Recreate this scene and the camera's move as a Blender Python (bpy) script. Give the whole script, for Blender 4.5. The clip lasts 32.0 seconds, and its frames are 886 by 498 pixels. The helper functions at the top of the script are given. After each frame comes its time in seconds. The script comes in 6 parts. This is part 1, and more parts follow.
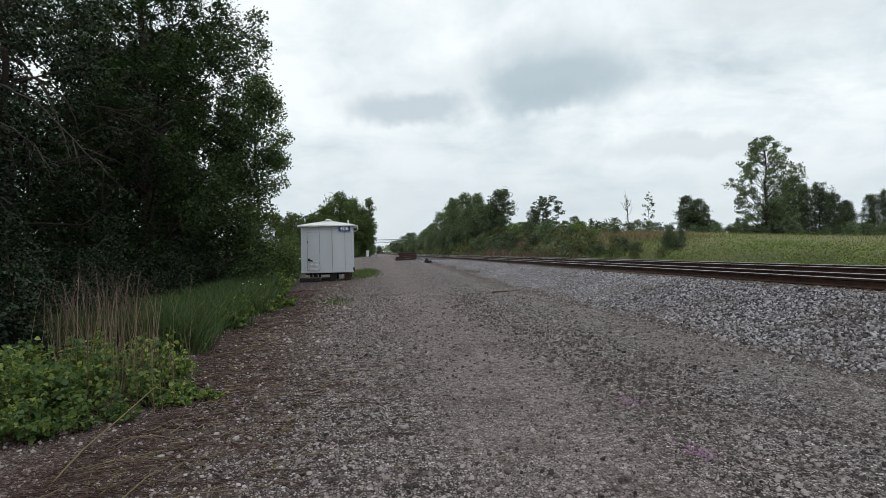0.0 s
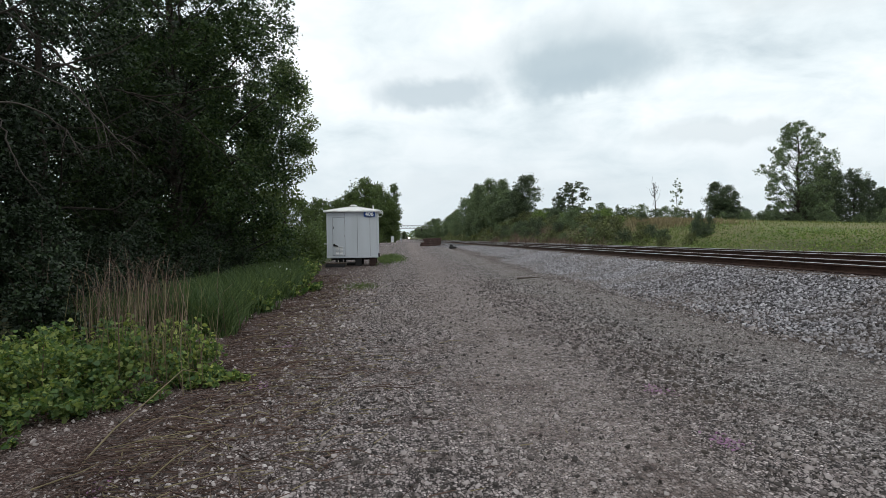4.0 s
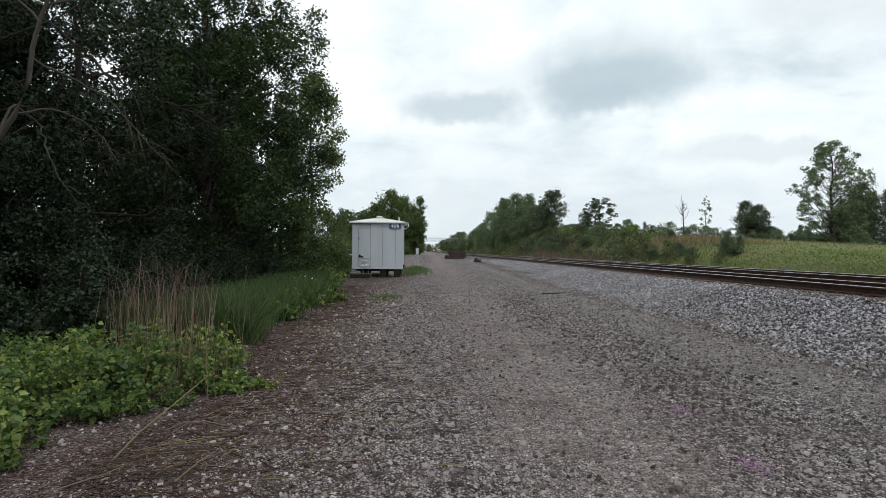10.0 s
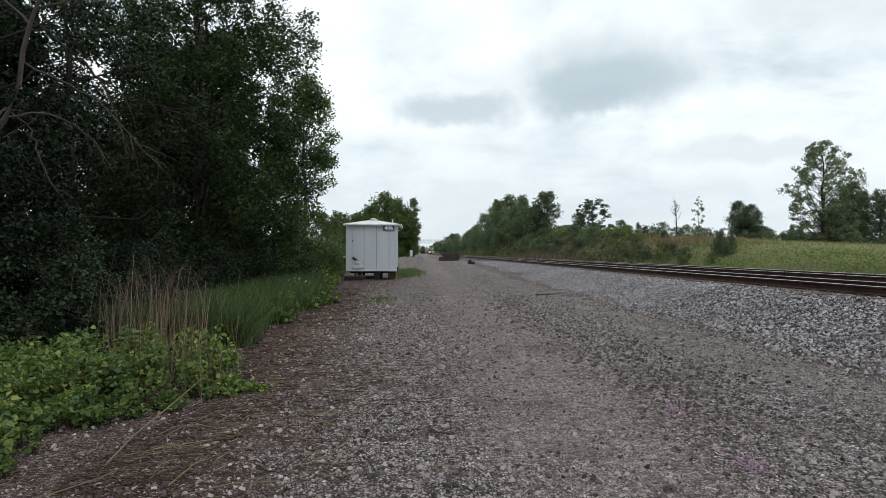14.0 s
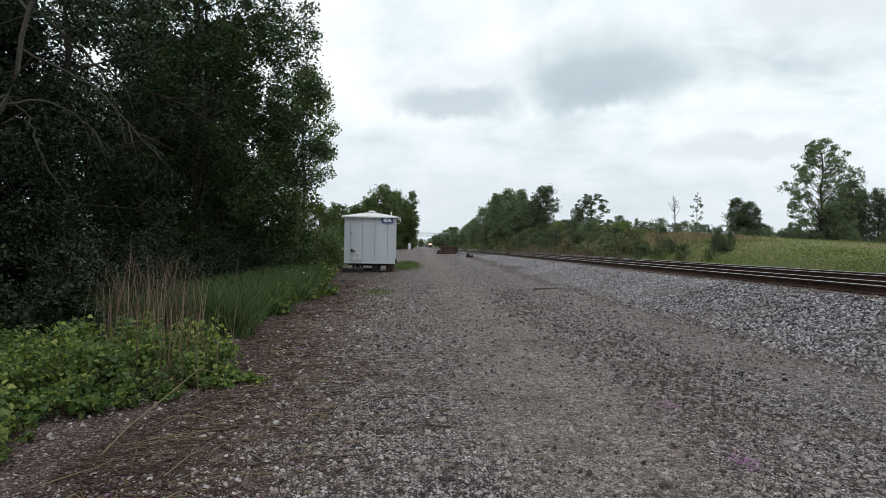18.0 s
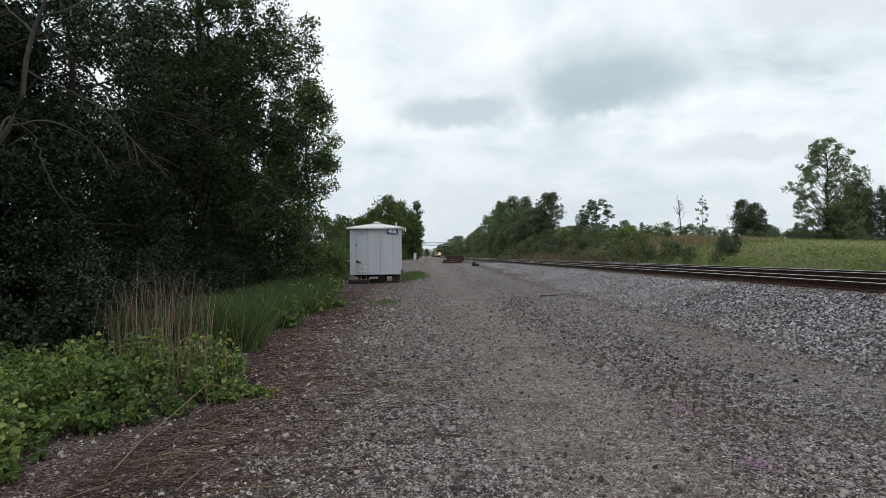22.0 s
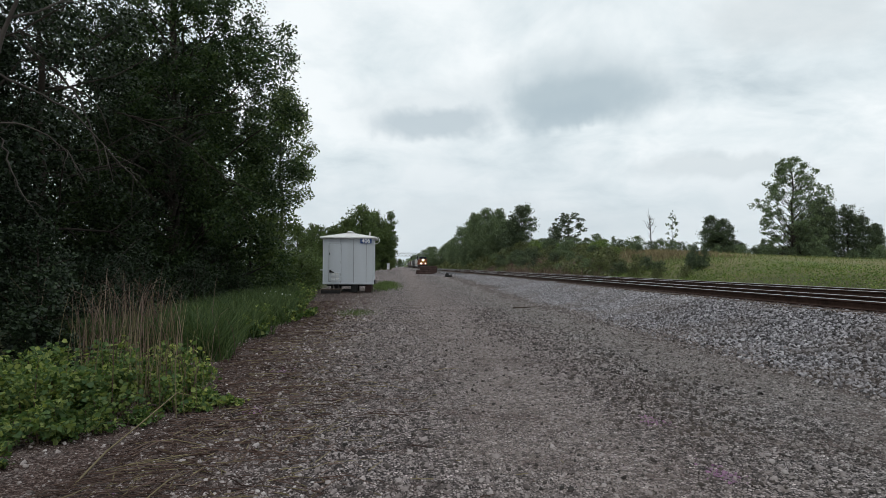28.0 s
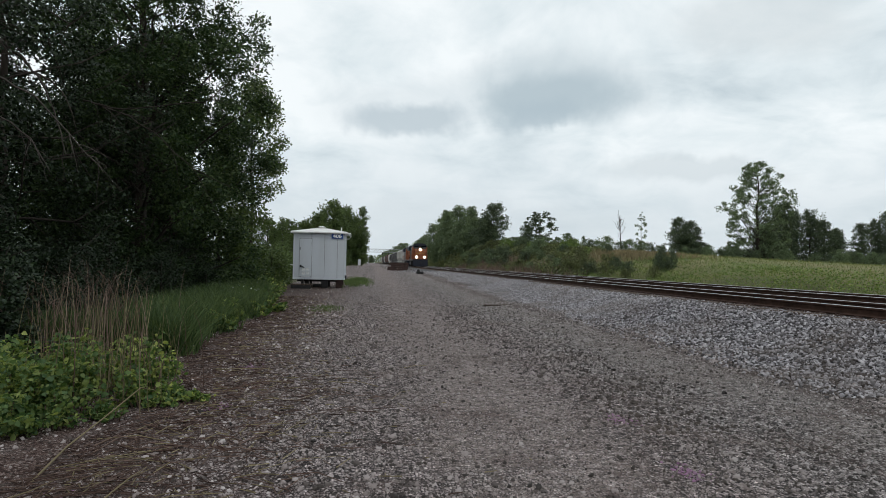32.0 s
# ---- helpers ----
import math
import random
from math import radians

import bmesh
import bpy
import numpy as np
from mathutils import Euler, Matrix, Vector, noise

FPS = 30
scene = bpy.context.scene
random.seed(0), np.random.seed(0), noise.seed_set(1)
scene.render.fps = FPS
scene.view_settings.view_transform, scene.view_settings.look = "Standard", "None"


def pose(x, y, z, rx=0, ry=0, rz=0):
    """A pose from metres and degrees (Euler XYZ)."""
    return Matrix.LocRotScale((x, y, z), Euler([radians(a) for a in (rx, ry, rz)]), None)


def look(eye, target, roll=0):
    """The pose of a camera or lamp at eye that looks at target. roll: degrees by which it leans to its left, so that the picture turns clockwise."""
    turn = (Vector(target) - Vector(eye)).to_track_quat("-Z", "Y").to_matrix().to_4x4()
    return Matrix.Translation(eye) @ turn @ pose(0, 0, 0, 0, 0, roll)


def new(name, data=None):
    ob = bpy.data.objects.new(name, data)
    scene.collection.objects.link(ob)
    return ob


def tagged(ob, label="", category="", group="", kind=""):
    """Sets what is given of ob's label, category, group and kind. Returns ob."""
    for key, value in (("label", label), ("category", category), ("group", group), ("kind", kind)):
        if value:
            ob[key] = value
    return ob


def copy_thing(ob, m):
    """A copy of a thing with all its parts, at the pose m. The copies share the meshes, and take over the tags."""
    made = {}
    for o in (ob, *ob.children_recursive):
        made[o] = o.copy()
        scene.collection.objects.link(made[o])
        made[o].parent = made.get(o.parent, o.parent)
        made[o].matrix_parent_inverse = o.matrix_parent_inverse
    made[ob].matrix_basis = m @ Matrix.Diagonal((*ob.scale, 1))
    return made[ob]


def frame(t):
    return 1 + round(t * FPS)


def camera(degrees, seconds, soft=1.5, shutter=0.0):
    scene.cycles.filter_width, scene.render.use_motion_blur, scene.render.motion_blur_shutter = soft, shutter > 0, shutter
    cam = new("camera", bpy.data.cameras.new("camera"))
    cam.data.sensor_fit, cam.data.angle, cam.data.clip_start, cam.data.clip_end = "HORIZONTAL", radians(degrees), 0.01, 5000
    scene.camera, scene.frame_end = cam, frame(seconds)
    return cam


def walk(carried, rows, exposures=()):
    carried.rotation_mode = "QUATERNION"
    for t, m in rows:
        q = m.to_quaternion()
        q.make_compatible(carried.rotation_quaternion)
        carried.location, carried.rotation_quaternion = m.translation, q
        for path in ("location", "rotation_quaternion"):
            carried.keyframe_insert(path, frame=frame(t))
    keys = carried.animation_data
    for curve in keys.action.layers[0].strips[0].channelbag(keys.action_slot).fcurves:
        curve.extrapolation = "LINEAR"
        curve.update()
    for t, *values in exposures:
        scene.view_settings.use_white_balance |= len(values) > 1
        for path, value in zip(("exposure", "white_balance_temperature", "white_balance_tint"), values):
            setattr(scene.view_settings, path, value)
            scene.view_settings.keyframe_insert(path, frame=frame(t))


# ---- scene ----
# ---- camera ----
cam = camera(68.25, 32.0, soft=0.6)
PATH = [
    (0, 0.010, -0.015, 1.461, 90.261, 1.148, -5.673),
    (0.5, 0.007, -0.020, 1.458, 90.755, 1.096, -5.010),
    (1, 0.012, -0.017, 1.463, 90.424, 1.353, -5.103),
    (1.5, 0.012, 0.002, 1.467, 90.247, 1.043, -4.357),
    (2, 0.013, 0.006, 1.467, 89.901, 0.742, -4.449),
    (2.5, 0.005, 0.003, 1.462, 89.571, 0.406, -4.252),
    (4.5, 0.013, -0.000, 1.456, 88.993, 0.954, -3.398),
    (5, 0.006, -0.012, 1.454, 88.952, 0.740, -3.391),
    (5.5, -0.019, -0.010, 1.454, 89.056, 0.052, -2.602),
    (6, -0.024, -0.006, 1.454, 89.214, 0.503, -2.262),
    (6.5, -0.025, 0.001, 1.453, 89.357, 0.320, -2.010),
    (7, -0.022, -0.002, 1.455, 89.394, 0.370, -1.720),
    (7.5, -0.015, -0.008, 1.454, 89.495, -0.206, -1.220),
    (8, -0.011, -0.001, 1.454, 89.644, -0.306, -1.317),
    (8.5, -0.007, -0.007, 1.452, 89.858, -0.288, -1.095),
    (9, -0.010, 0.000, 1.453, 90.013, -0.398, -1.431),
    (9.5, -0.009, 0.002, 1.451, 90.117, -0.459, -2.106),
    (10, -0.000, 0.007, 1.451, 90.225, -0.466, -1.347),
    (10.5, -0.005, 0.006, 1.451, 90.427, -0.412, -0.838),
    (11, -0.004, -0.001, 1.450, 90.454, 0.106, -0.250),
    (11.5, -0.001, 0.001, 1.450, 90.478, -0.105, -0.525),
    (12, 0.004, 0.001, 1.446, 90.514, 0.036, -0.951),
    (12.5, 0.003, 0.000, 1.449, 90.483, -0.072, -1.242),
    (13, 0.000, 0.000, 1.450, 90.445, 0.012, -1.485),
    (13.5, 0.002, 0.004, 1.447, 90.423, -0.150, -1.699),
    (14, 0.003, 0.005, 1.446, 90.391, -0.080, -1.878),
    (14.5, 0.005, 0.002, 1.446, 90.267, 0.322, -1.991),
    (16.5, 0.004, 0.006, 1.447, 89.905, -1.208, -2.134),
    (17, -0.001, 0.017, 1.447, 89.816, -1.146, -2.150),
    (17.5, 0.000, 0.012, 1.448, 89.784, -0.285, -2.070),
    (18, -0.002, 0.021, 1.449, 89.795, -0.811, -2.033),
    (18.5, -0.000, 0.019, 1.446, 89.783, -0.985, -2.001),
    (19, 0.001, 0.030, 1.447, 90.384, -1.194, -1.657),
    (19.5, 0.006, 0.016, 1.448, 91.411, -1.053, -2.034),
    (20, 0.006, 0.007, 1.444, 91.262, -0.552, -1.950),
    (20.5, 0.006, 0.008, 1.443, 91.160, -0.039, -1.801),
    (21, 0.006, -0.001, 1.447, 91.914, 0.175, -1.683),
    (21.5, 0.006, 0.009, 1.446, 91.480, 0.333, -1.570),
    (22, 0.000, 0.011, 1.444, 90.613, 0.640, -1.546),
    (22.5, 0.003, 0.011, 1.445, 90.292, 0.261, -1.593),
    (23, 0.003, 0.003, 1.446, 90.705, -0.031, -1.818),
    (23.5, 0.005, -0.001, 1.446, 91.348, -0.173, -2.287),
    (24, 0.005, -0.004, 1.446, 91.612, -0.113, -2.827),
    (24.5, -0.002, -0.009, 1.447, 91.587, -0.410, -2.759),
    (25, -0.004, -0.010, 1.446, 91.676, -0.452, -2.998),
    (25.5, 0.001, -0.006, 1.445, 91.630, -0.260, -3.217),
    (27.5, -0.007, -0.021, 1.447, 91.620, -0.450, -3.781),
    (28, -0.012, -0.025, 1.445, 91.547, -0.186, -3.888),
    (28.5, -0.016, -0.027, 1.447, 91.377, -0.044, -3.945),
    (29, -0.023, -0.026, 1.448, 91.281, -0.318, -4.057),
    (29.5, -0.024, -0.025, 1.446, 91.209, -0.311, -4.137),
    (30, -0.023, -0.020, 1.446, 91.154, -0.450, -4.290),
    (30.5, -0.024, -0.015, 1.445, 91.133, -0.256, -4.583),
    (31, -0.022, -0.010, 1.450, 91.116, -0.442, -4.967),
    (31.5, -0.021, -0.006, 1.447, 91.161, -0.682, -5.422),
    (32, -0.017, -0.009, 1.445, 91.307, -1.128, -6.393),
]

EXPOSURES = [(0.0, 0.0), (2.5, 0.03), (6.0, 0.2), (10.0, 0.15), (14.0, 0.14), (18.0, 0.1), (22.0, 0.04), (28.0, -0.06), (32.0, -0.06)]
walk(cam, [(r[0], pose(*r[1:])) for r in PATH], EXPOSURES)

# ---- sky, sun, exposure ----
SUN_ELEV, SUN_TURN = radians(55), radians(200)


def n_new(nt, kind, **sets):
    nd = nt.nodes.new(kind)
    for k, v in sets.items():
        nd.inputs[k].default_value = v
    return nd


def ramp(nt, src, stops):
    nd = nt.nodes.new("ShaderNodeValToRGB")
    el = nd.color_ramp.elements
    while len(el) < len(stops):
        el.new(0.5)
    for e, (p, c) in zip(el, stops):
        e.position = p
        e.color = (*c, 1) if len(c) == 3 else c
    nt.links.new(src, nd.inputs[0])
    return nd.outputs[0]


def g(v):
    return (v, v, v)


def math_node(nt, op, a, b=0.0, clamp=False):
    nd = nt.nodes.new("ShaderNodeMath")
    nd.operation, nd.use_clamp = op, clamp
    for i, v in enumerate((a, b)):
        if isinstance(v, (int, float)):
            nd.inputs[i].default_value = v
        else:
            nt.links.new(v, nd.inputs[i])
    return nd.outputs[0]


def mix(nt, fac, a, b, mode="MIX"):
    nd = nt.nodes.new("ShaderNodeMix")
    nd.data_type, nd.blend_type = "RGBA", mode
    for i, v in ((0, fac), (6, a), (7, b)):
        if isinstance(v, (int, float)):
            nd.inputs[i].default_value = v
        elif isinstance(v, tuple):
            nd.inputs[i].default_value = (*v, 1) if len(v) == 3 else v
        else:
            nt.links.new(v, nd.inputs[i])
    return nd.outputs[2]


def noise_tex(nt, vec, scale, detail=4.0, rough=0.55, dist=0.0):
    nd = n_new(nt, "ShaderNodeTexNoise", Scale=scale, Detail=detail, Roughness=rough, Distortion=dist)
    if vec is not None:
        nt.links.new(vec, nd.inputs["Vector"])
    return nd.outputs["Fac"]


def build_world():
    w = bpy.data.worlds.new("overcast_sky")
    scene.world = w
    w.use_nodes = True
    nt = w.node_tree
    nt.nodes.clear()
    sky = nt.nodes.new("ShaderNodeTexSky")
    sky.sky_type, sky.sun_disc = "NISHITA", False
    sky.sun_elevation, sky.sun_rotation = SUN_ELEV, SUN_TURN
    blue = mix(nt, 1.0, sky.outputs[0], g(0.1), "MULTIPLY")
    co = nt.nodes.new("ShaderNodeTexCoord")
    sep = nt.nodes.new("ShaderNodeSeparateXYZ")
    nt.links.new(co.outputs["Generated"], sep.inputs[0])
    x, y, z = sep.outputs
    # flat cloud deck: direction divided by its height
    zz = math_node(nt, "ADD", math_node(nt, "MAXIMUM", z, 0.0), 0.30)
    cx, cy = math_node(nt, "DIVIDE", x, zz), math_node(nt, "DIVIDE", y, zz)
    deck = nt.nodes.new("ShaderNodeCombineXYZ")
    nt.links.new(cx, deck.inputs[0])
    nt.links.new(cy, deck.inputs[1])
    big = noise_tex(nt, deck.outputs[0], 1.1, 6.0, 0.55, 0.5)
    fine = noise_tex(nt, deck.outputs[0], 3.6, 7.0, 0.58, 0.5)
    soft = math_node(nt, "ADD", math_node(nt, "MULTIPLY", big, 0.6), math_node(nt, "MULTIPLY", fine, 0.4))
    cloud = ramp(nt, soft, [(0.33, (0.59, 0.685, 0.735)), (0.44, (0.80, 0.885, 0.92)), (0.55, (0.98, 1.035, 1.055))])
    # azimuth to the right of the line (in radians) and elevation, bent by noise for ragged rims
    az = math_node(nt, "ARCTAN2", x, y)
    el = math_node(nt, "ARCSINE", z)
    wob = math_node(nt, "SUBTRACT", noise_tex(nt, co.outputs["Generated"], 7.0, 5.0, 0.6), 0.5)
    wob2 = math_node(nt, "SUBTRACT", noise_tex(nt, co.outputs["Generated"], 4.0, 5.0, 0.6, 0.6), 0.5)
    az = math_node(nt, "ADD", az, math_node(nt, "MULTIPLY", wob, 0.17))
    el = math_node(nt, "ADD", el, math_node(nt, "MULTIPLY", wob2, 0.13))
    out = cloud
    for a0, e0, wa, we, tilt, deep, col in CLOUDS:
        da, de = math_node(nt, "SUBTRACT", az, a0), math_node(nt, "SUBTRACT", el, e0)
        de = math_node(nt, "SUBTRACT", de, math_node(nt, "MULTIPLY", da, tilt))
        q = math_node(nt, "ADD", math_node(nt, "POWER", math_node(nt, "DIVIDE", da, wa), 2.0),
                      math_node(nt, "POWER", math_node(nt, "DIVIDE", de, we), 2.0))
        m = math_node(nt, "MULTIPLY", math_node(nt, "SUBTRACT", 1.25, q, True), deep, True)
        ms = nt.nodes.new("ShaderNodeMapRange")
        ms.interpolation_type = "SMOOTHSTEP"
        nt.links.new(m, ms.inputs[0])
        out = mix(nt, ms.outputs[0], out, col)
    low = ramp(nt, el, [(0.0, g(0.85)), (0.10, g(0.55)), (0.20, g(0.0))])
    out = mix(nt, low, out, (0.645, 0.725, 0.78))
    sky_col = mix(nt, 0.96, blue, out)
    bg = n_new(nt, "ShaderNodeBackground", Strength=SKY_STRENGTH)
    nt.links.new(sky_col, bg.inputs[0])
    end = nt.nodes.new("ShaderNodeOutputWorld")
    nt.links.new(bg.outputs[0], end.inputs[0])


SKY_STRENGTH = 1.0
# azimuth, elevation, half width, half height, tilt, depth, colour of the grey cloud bellies
CLOUDS = [
    (0.29, 0.270, 0.165, 0.066, 0.04, 0.7, (0.62, 0.71, 0.755)),
    (0.285, 0.252, 0.125, 0.046, 0.12, 0.75, (0.48, 0.58, 0.635)),
    (0.255, 0.222, 0.075, 0.030, 0.25, 0.65, (0.47, 0.57, 0.63)),
    (0.05, 0.238, 0.155, 0.062, 0.05, 0.45, (0.70, 0.775, 0.815)),
    (0.058, 0.212, 0.115, 0.036, 0.0, 0.7, (0.53, 0.62, 0.675)),
    (0.48, 0.150, 0.15, 0.024, -0.05, 0.5, (0.60, 0.67, 0.70)),
    (0.56, 0.335, 0.16, 0.05, -0.1, 0.5, (0.66, 0.72, 0.745)),
    (0.16, 0.07, 0.30, 0.03, 0.0, 0.4, (0.68, 0.74, 0.77)),
]
build_world()
sun = new("sun", bpy.data.lights.new("sun", "SUN"))
sun.data.energy, sun.data.angle, sun.data.color = 0.7, radians(25), (1.0, 0.985, 0.96)
sun.matrix_world = look((0, 0, 60), Vector((0, 0, 60)) + Vector((-math.sin(SUN_TURN) * math.cos(SUN_ELEV), -math.cos(SUN_TURN) * math.cos(SUN_ELEV), -math.sin(SUN_ELEV))))


# ---- materials ----
def material(name, rough=0.8, metal=0.0, spec=0.3):
    m = bpy.data.materials.new(name)
    m.use_nodes = True
    nt = m.node_tree
    b = nt.nodes["Principled BSDF"]
    b.inputs["Roughness"].default_value, b.inputs["Metallic"].default_value = rough, metal
    b.inputs["Specular IOR Level"].default_value = spec
    return m, nt, b


def bump(nt, b, height, strength, dist):
    nd = n_new(nt, "ShaderNodeBump", Strength=strength, Distance=dist)
    nt.links.new(height, nd.inputs["Height"])
    nt.links.new(nd.outputs[0], b.inputs["Normal"])


def where(nt):
    return nt.nodes.new("ShaderNodeNewGeometry").outputs["Position"]


def local(nt):
    return nt.nodes.new("ShaderNodeTexCoord").outputs["Object"]


def worn(name, col, dark, rough=0.7, metal=0.0, scale=3.0, fine=40.0, amount=0.6, bumps=0.15, dist=0.003, streak=False, spec=0.3):
    """A surface with stains at one scale and grain at another."""
    m, nt, b = material(name, rough, metal, spec)
    v = local(nt)
    if streak:
        mp = n_new(nt, "ShaderNodeMapping", Scale=(1, 1, 0.12))
        nt.links.new(v, mp.inputs[0])
        v2 = mp.outputs[0]
    else:
        v2 = v
    big, small = noise_tex(nt, v2, scale, 5, 0.6), noise_tex(nt, v, fine, 3, 0.6)
    c = mix(nt, math_node(nt, "MULTIPLY", ramp(nt, big, [(0.42, g(0)), (0.68, g(1))]), amount), col, dark)
    c = mix(nt, math_node(nt, "MULTIPLY", ramp(nt, small, [(0.35, g(0)), (0.7, g(1))]), amount * 0.5), c, dark)
    nt.links.new(c, b.inputs["Base Color"])
    r = math_node(nt, "ADD", math_node(nt, "MULTIPLY", big, 0.25), rough - 0.12, True)
    nt.links.new(r, b.inputs["Roughness"])
    bump(nt, b, small, bumps, dist)
    return m


def leafy(name, cols, rough=0.55, through_light=0.35):
    """Leaves: a colour for each leaf, patches over the crown, some light passing through."""
    m, nt, b = material(name, rough, 0, 0.25)
    geo = nt.nodes.new("ShaderNodeNewGeometry")
    c = ramp(nt, geo.outputs["Random Per Island"], [(0.0, cols[0]), (0.5, cols[1]), (1.0, cols[2])])
    patch = noise_tex(nt, geo.outputs["Position"], 0.6, 3, 0.5)
    c = mix(nt, ramp(nt, patch, [(0.4, g(0)), (0.65, g(0.55))]), c, cols[0])
    nt.links.new(c, b.inputs["Base Color"])
    tr = nt.nodes.new("ShaderNodeBsdfTranslucent")
    nt.links.new(mix(nt, 1.0, c, (1.0, 1.0, 0.6), "MULTIPLY"), tr.inputs[0])
    ms = n_new(nt, "ShaderNodeMixShader")
    ms.inputs[0].default_value = through_light
    nt.links.new(b.outputs[0], ms.inputs[1])
    nt.links.new(tr.outputs[0], ms.inputs[2])
    nt.links.new(ms.outputs[0], nt.nodes["Material Output"].inputs[0])
    return m


def stony(name, cols, rough=0.85, scale=60.0, cool=False):
    """Loose stones: a grey for each stone, dusty grain on it."""
    m, nt, b = material(name, rough, 0, 0.3)
    geo = nt.nodes.new("ShaderNodeNewGeometry")
    n = len(cols)
    c = ramp(nt, geo.outputs["Random Per Island"], [(i / (n - 1), k) for i, k in enumerate(cols)])
    v = geo.outputs["Position"]
    c = mix(nt, math_node(nt, "MULTIPLY", noise_tex(nt, v, scale, 4, 0.65), 0.5), c, (0.10, 0.085, 0.075))
    c = mix(nt, ramp(nt, noise_tex(nt, v, 0.55, 4, 0.6), [(0.45, g(0)), (0.7, g(0.55))]), c, (0.12, 0.095, 0.08))
    if cool:
        c = mix(nt, cool_way(nt, v), c, mix(nt, 1.0, c, (0.88, 0.97, 0.97), "MULTIPLY"))
    nt.links.new(c, b.inputs["Base Color"])
    return m


def cool_way(nt, p):
    """Where blue-grey crushed stone was spread along the middle of the road."""
    sep = nt.nodes.new("ShaderNodeSeparateXYZ")
    nt.links.new(p, sep.inputs[0])
    x = math_node(nt, "ADD", sep.outputs[0], math_node(nt, "MULTIPLY", noise_tex(nt, p, 0.5, 5, 0.65), 2.4))
    return ramp(nt, math_node(nt, "MULTIPLY", x, 0.1), [(0.36, g(0)), (0.48, g(0.5)), (0.58, g(0.5)), (0.72, g(0.0))])


def ground_material():
    m, nt, b = material("ground_cover", 0.92, 0, 0.2)
    p = where(nt)
    sep = nt.nodes.new("ShaderNodeSeparateXYZ")
    nt.links.new(p, sep.inputs[0])
    x, y, z = sep.outputs
    wob = math_node(nt, "SUBTRACT", noise_tex(nt, p, 0.55, 6, 0.65), 0.5)
    wob_big = math_node(nt, "SUBTRACT", noise_tex(nt, p, 0.12, 5, 0.6), 0.5)
    xw = math_node(nt, "ADD", x, math_node(nt, "MULTIPLY", wob, 1.6))
    # small crushed stones; the shade in the gaps between them is painted dark
    lie = n_new(nt, "ShaderNodeMapping", Scale=(1.0, 0.6, 1.0))
    nt.links.new(p, lie.inputs[0])
    vo = n_new(nt, "ShaderNodeTexVoronoi", Scale=44.0)
    nt.links.new(lie.outputs[0], vo.inputs["Vector"])
    ve = n_new(nt, "ShaderNodeTexVoronoi", Scale=44.0)
    ve.feature = "DISTANCE_TO_EDGE"
    nt.links.new(lie.outputs[0], ve.inputs["Vector"])
    gap_shade = ramp(nt, ve.outputs["Distance"], [(0.03, g(0.05)), (0.17, g(1.0))])
    vb = n_new(nt, "ShaderNodeTexVoronoi", Scale=85.0)
    nt.links.new(p, vb.inputs["Vector"])
    cell = nt.nodes.new("ShaderNodeSeparateColor")
    nt.links.new(vo.outputs["Color"], cell.inputs[0])
    cellb = nt.nodes.new("ShaderNodeSeparateColor")
    nt.links.new(vb.outputs["Color"], cellb.inputs[0])
    grey = ramp(nt, cell.outputs[0], [(0.0, (0.085, 0.068, 0.066)), (0.3, (0.25, 0.208, 0.202)), (0.75, (0.41, 0.346, 0.337)), (1.0, (0.66, 0.575, 0.565))])
    grey = mix(nt, 1.0, grey, gap_shade, "MULTIPLY")
    dirt = ramp(nt, noise_tex(nt, p, 3.0, 6, 0.65), [(0.3, (0.215, 0.177, 0.16)), (0.7, (0.37, 0.31, 0.285))])
    litter = ramp(nt, noise_tex(nt, p, 34.0, 6, 0.75, 0.8), [(0.40, (0.011, 0.006, 0.005)), (0.48, (0.058, 0.032, 0.027)), (0.55, (0.135, 0.092, 0.08)), (0.64, (0.38, 0.32, 0.30))])

    def band(src, a, b2):
        nd = nt.nodes.new("ShaderNodeMapRange")
        nd.interpolation_type = "SMOOTHSTEP"
        nd.inputs[1].default_value, nd.inputs[2].default_value = a, b2
        nt.links.new(src, nd.inputs[0])
        return nd.outputs[0]

    # compacted wheel ways between the loose stones
    way1 = math_node(nt, "MULTIPLY", band(xw, 0.2, 0.9), band(xw, 2.4, 1.6))
    way2 = math_node(nt, "MULTIPLY", band(xw, 3.6, 4.2), band(xw, 5.6, 4.9))
    way = math_node(nt, "MAXIMUM", way1, math_node(nt, "MULTIPLY", way2, 0.7))
    way = math_node(nt, "MULTIPLY", way, ramp(nt, noise_tex(nt, p, 1.7, 5, 0.65), [(0.3, g(0.55)), (0.6, g(1.0))]))
    pebbly = math_node(nt, "MULTIPLY", way, ramp(nt, cellb.outputs[1], [(0.42, g(0.8)), (0.5, g(0.15))]))
    c = mix(nt, pebbly, grey, dirt)
    blot = ramp(nt, noise_tex(nt, p, 0.9, 6, 0.7), [(0.5, g(0)), (0.66, g(0.75))])
    c = mix(nt, blot, c, litter)
    # random mottle, its lows deepened to stand for shaded gaps between stones
    speck = ramp(nt, noise_tex(nt, p, 21.0, 8, 0.8), [(0.38, g(0.22)), (0.5, g(1.0)), (0.62, g(1.6))])
    c = mix(nt, math_node(nt, "SUBTRACT", 0.9, math_node(nt, "MULTIPLY", way, 0.5)), c, mix(nt, 1.0, c, speck, "MULTIPLY"))
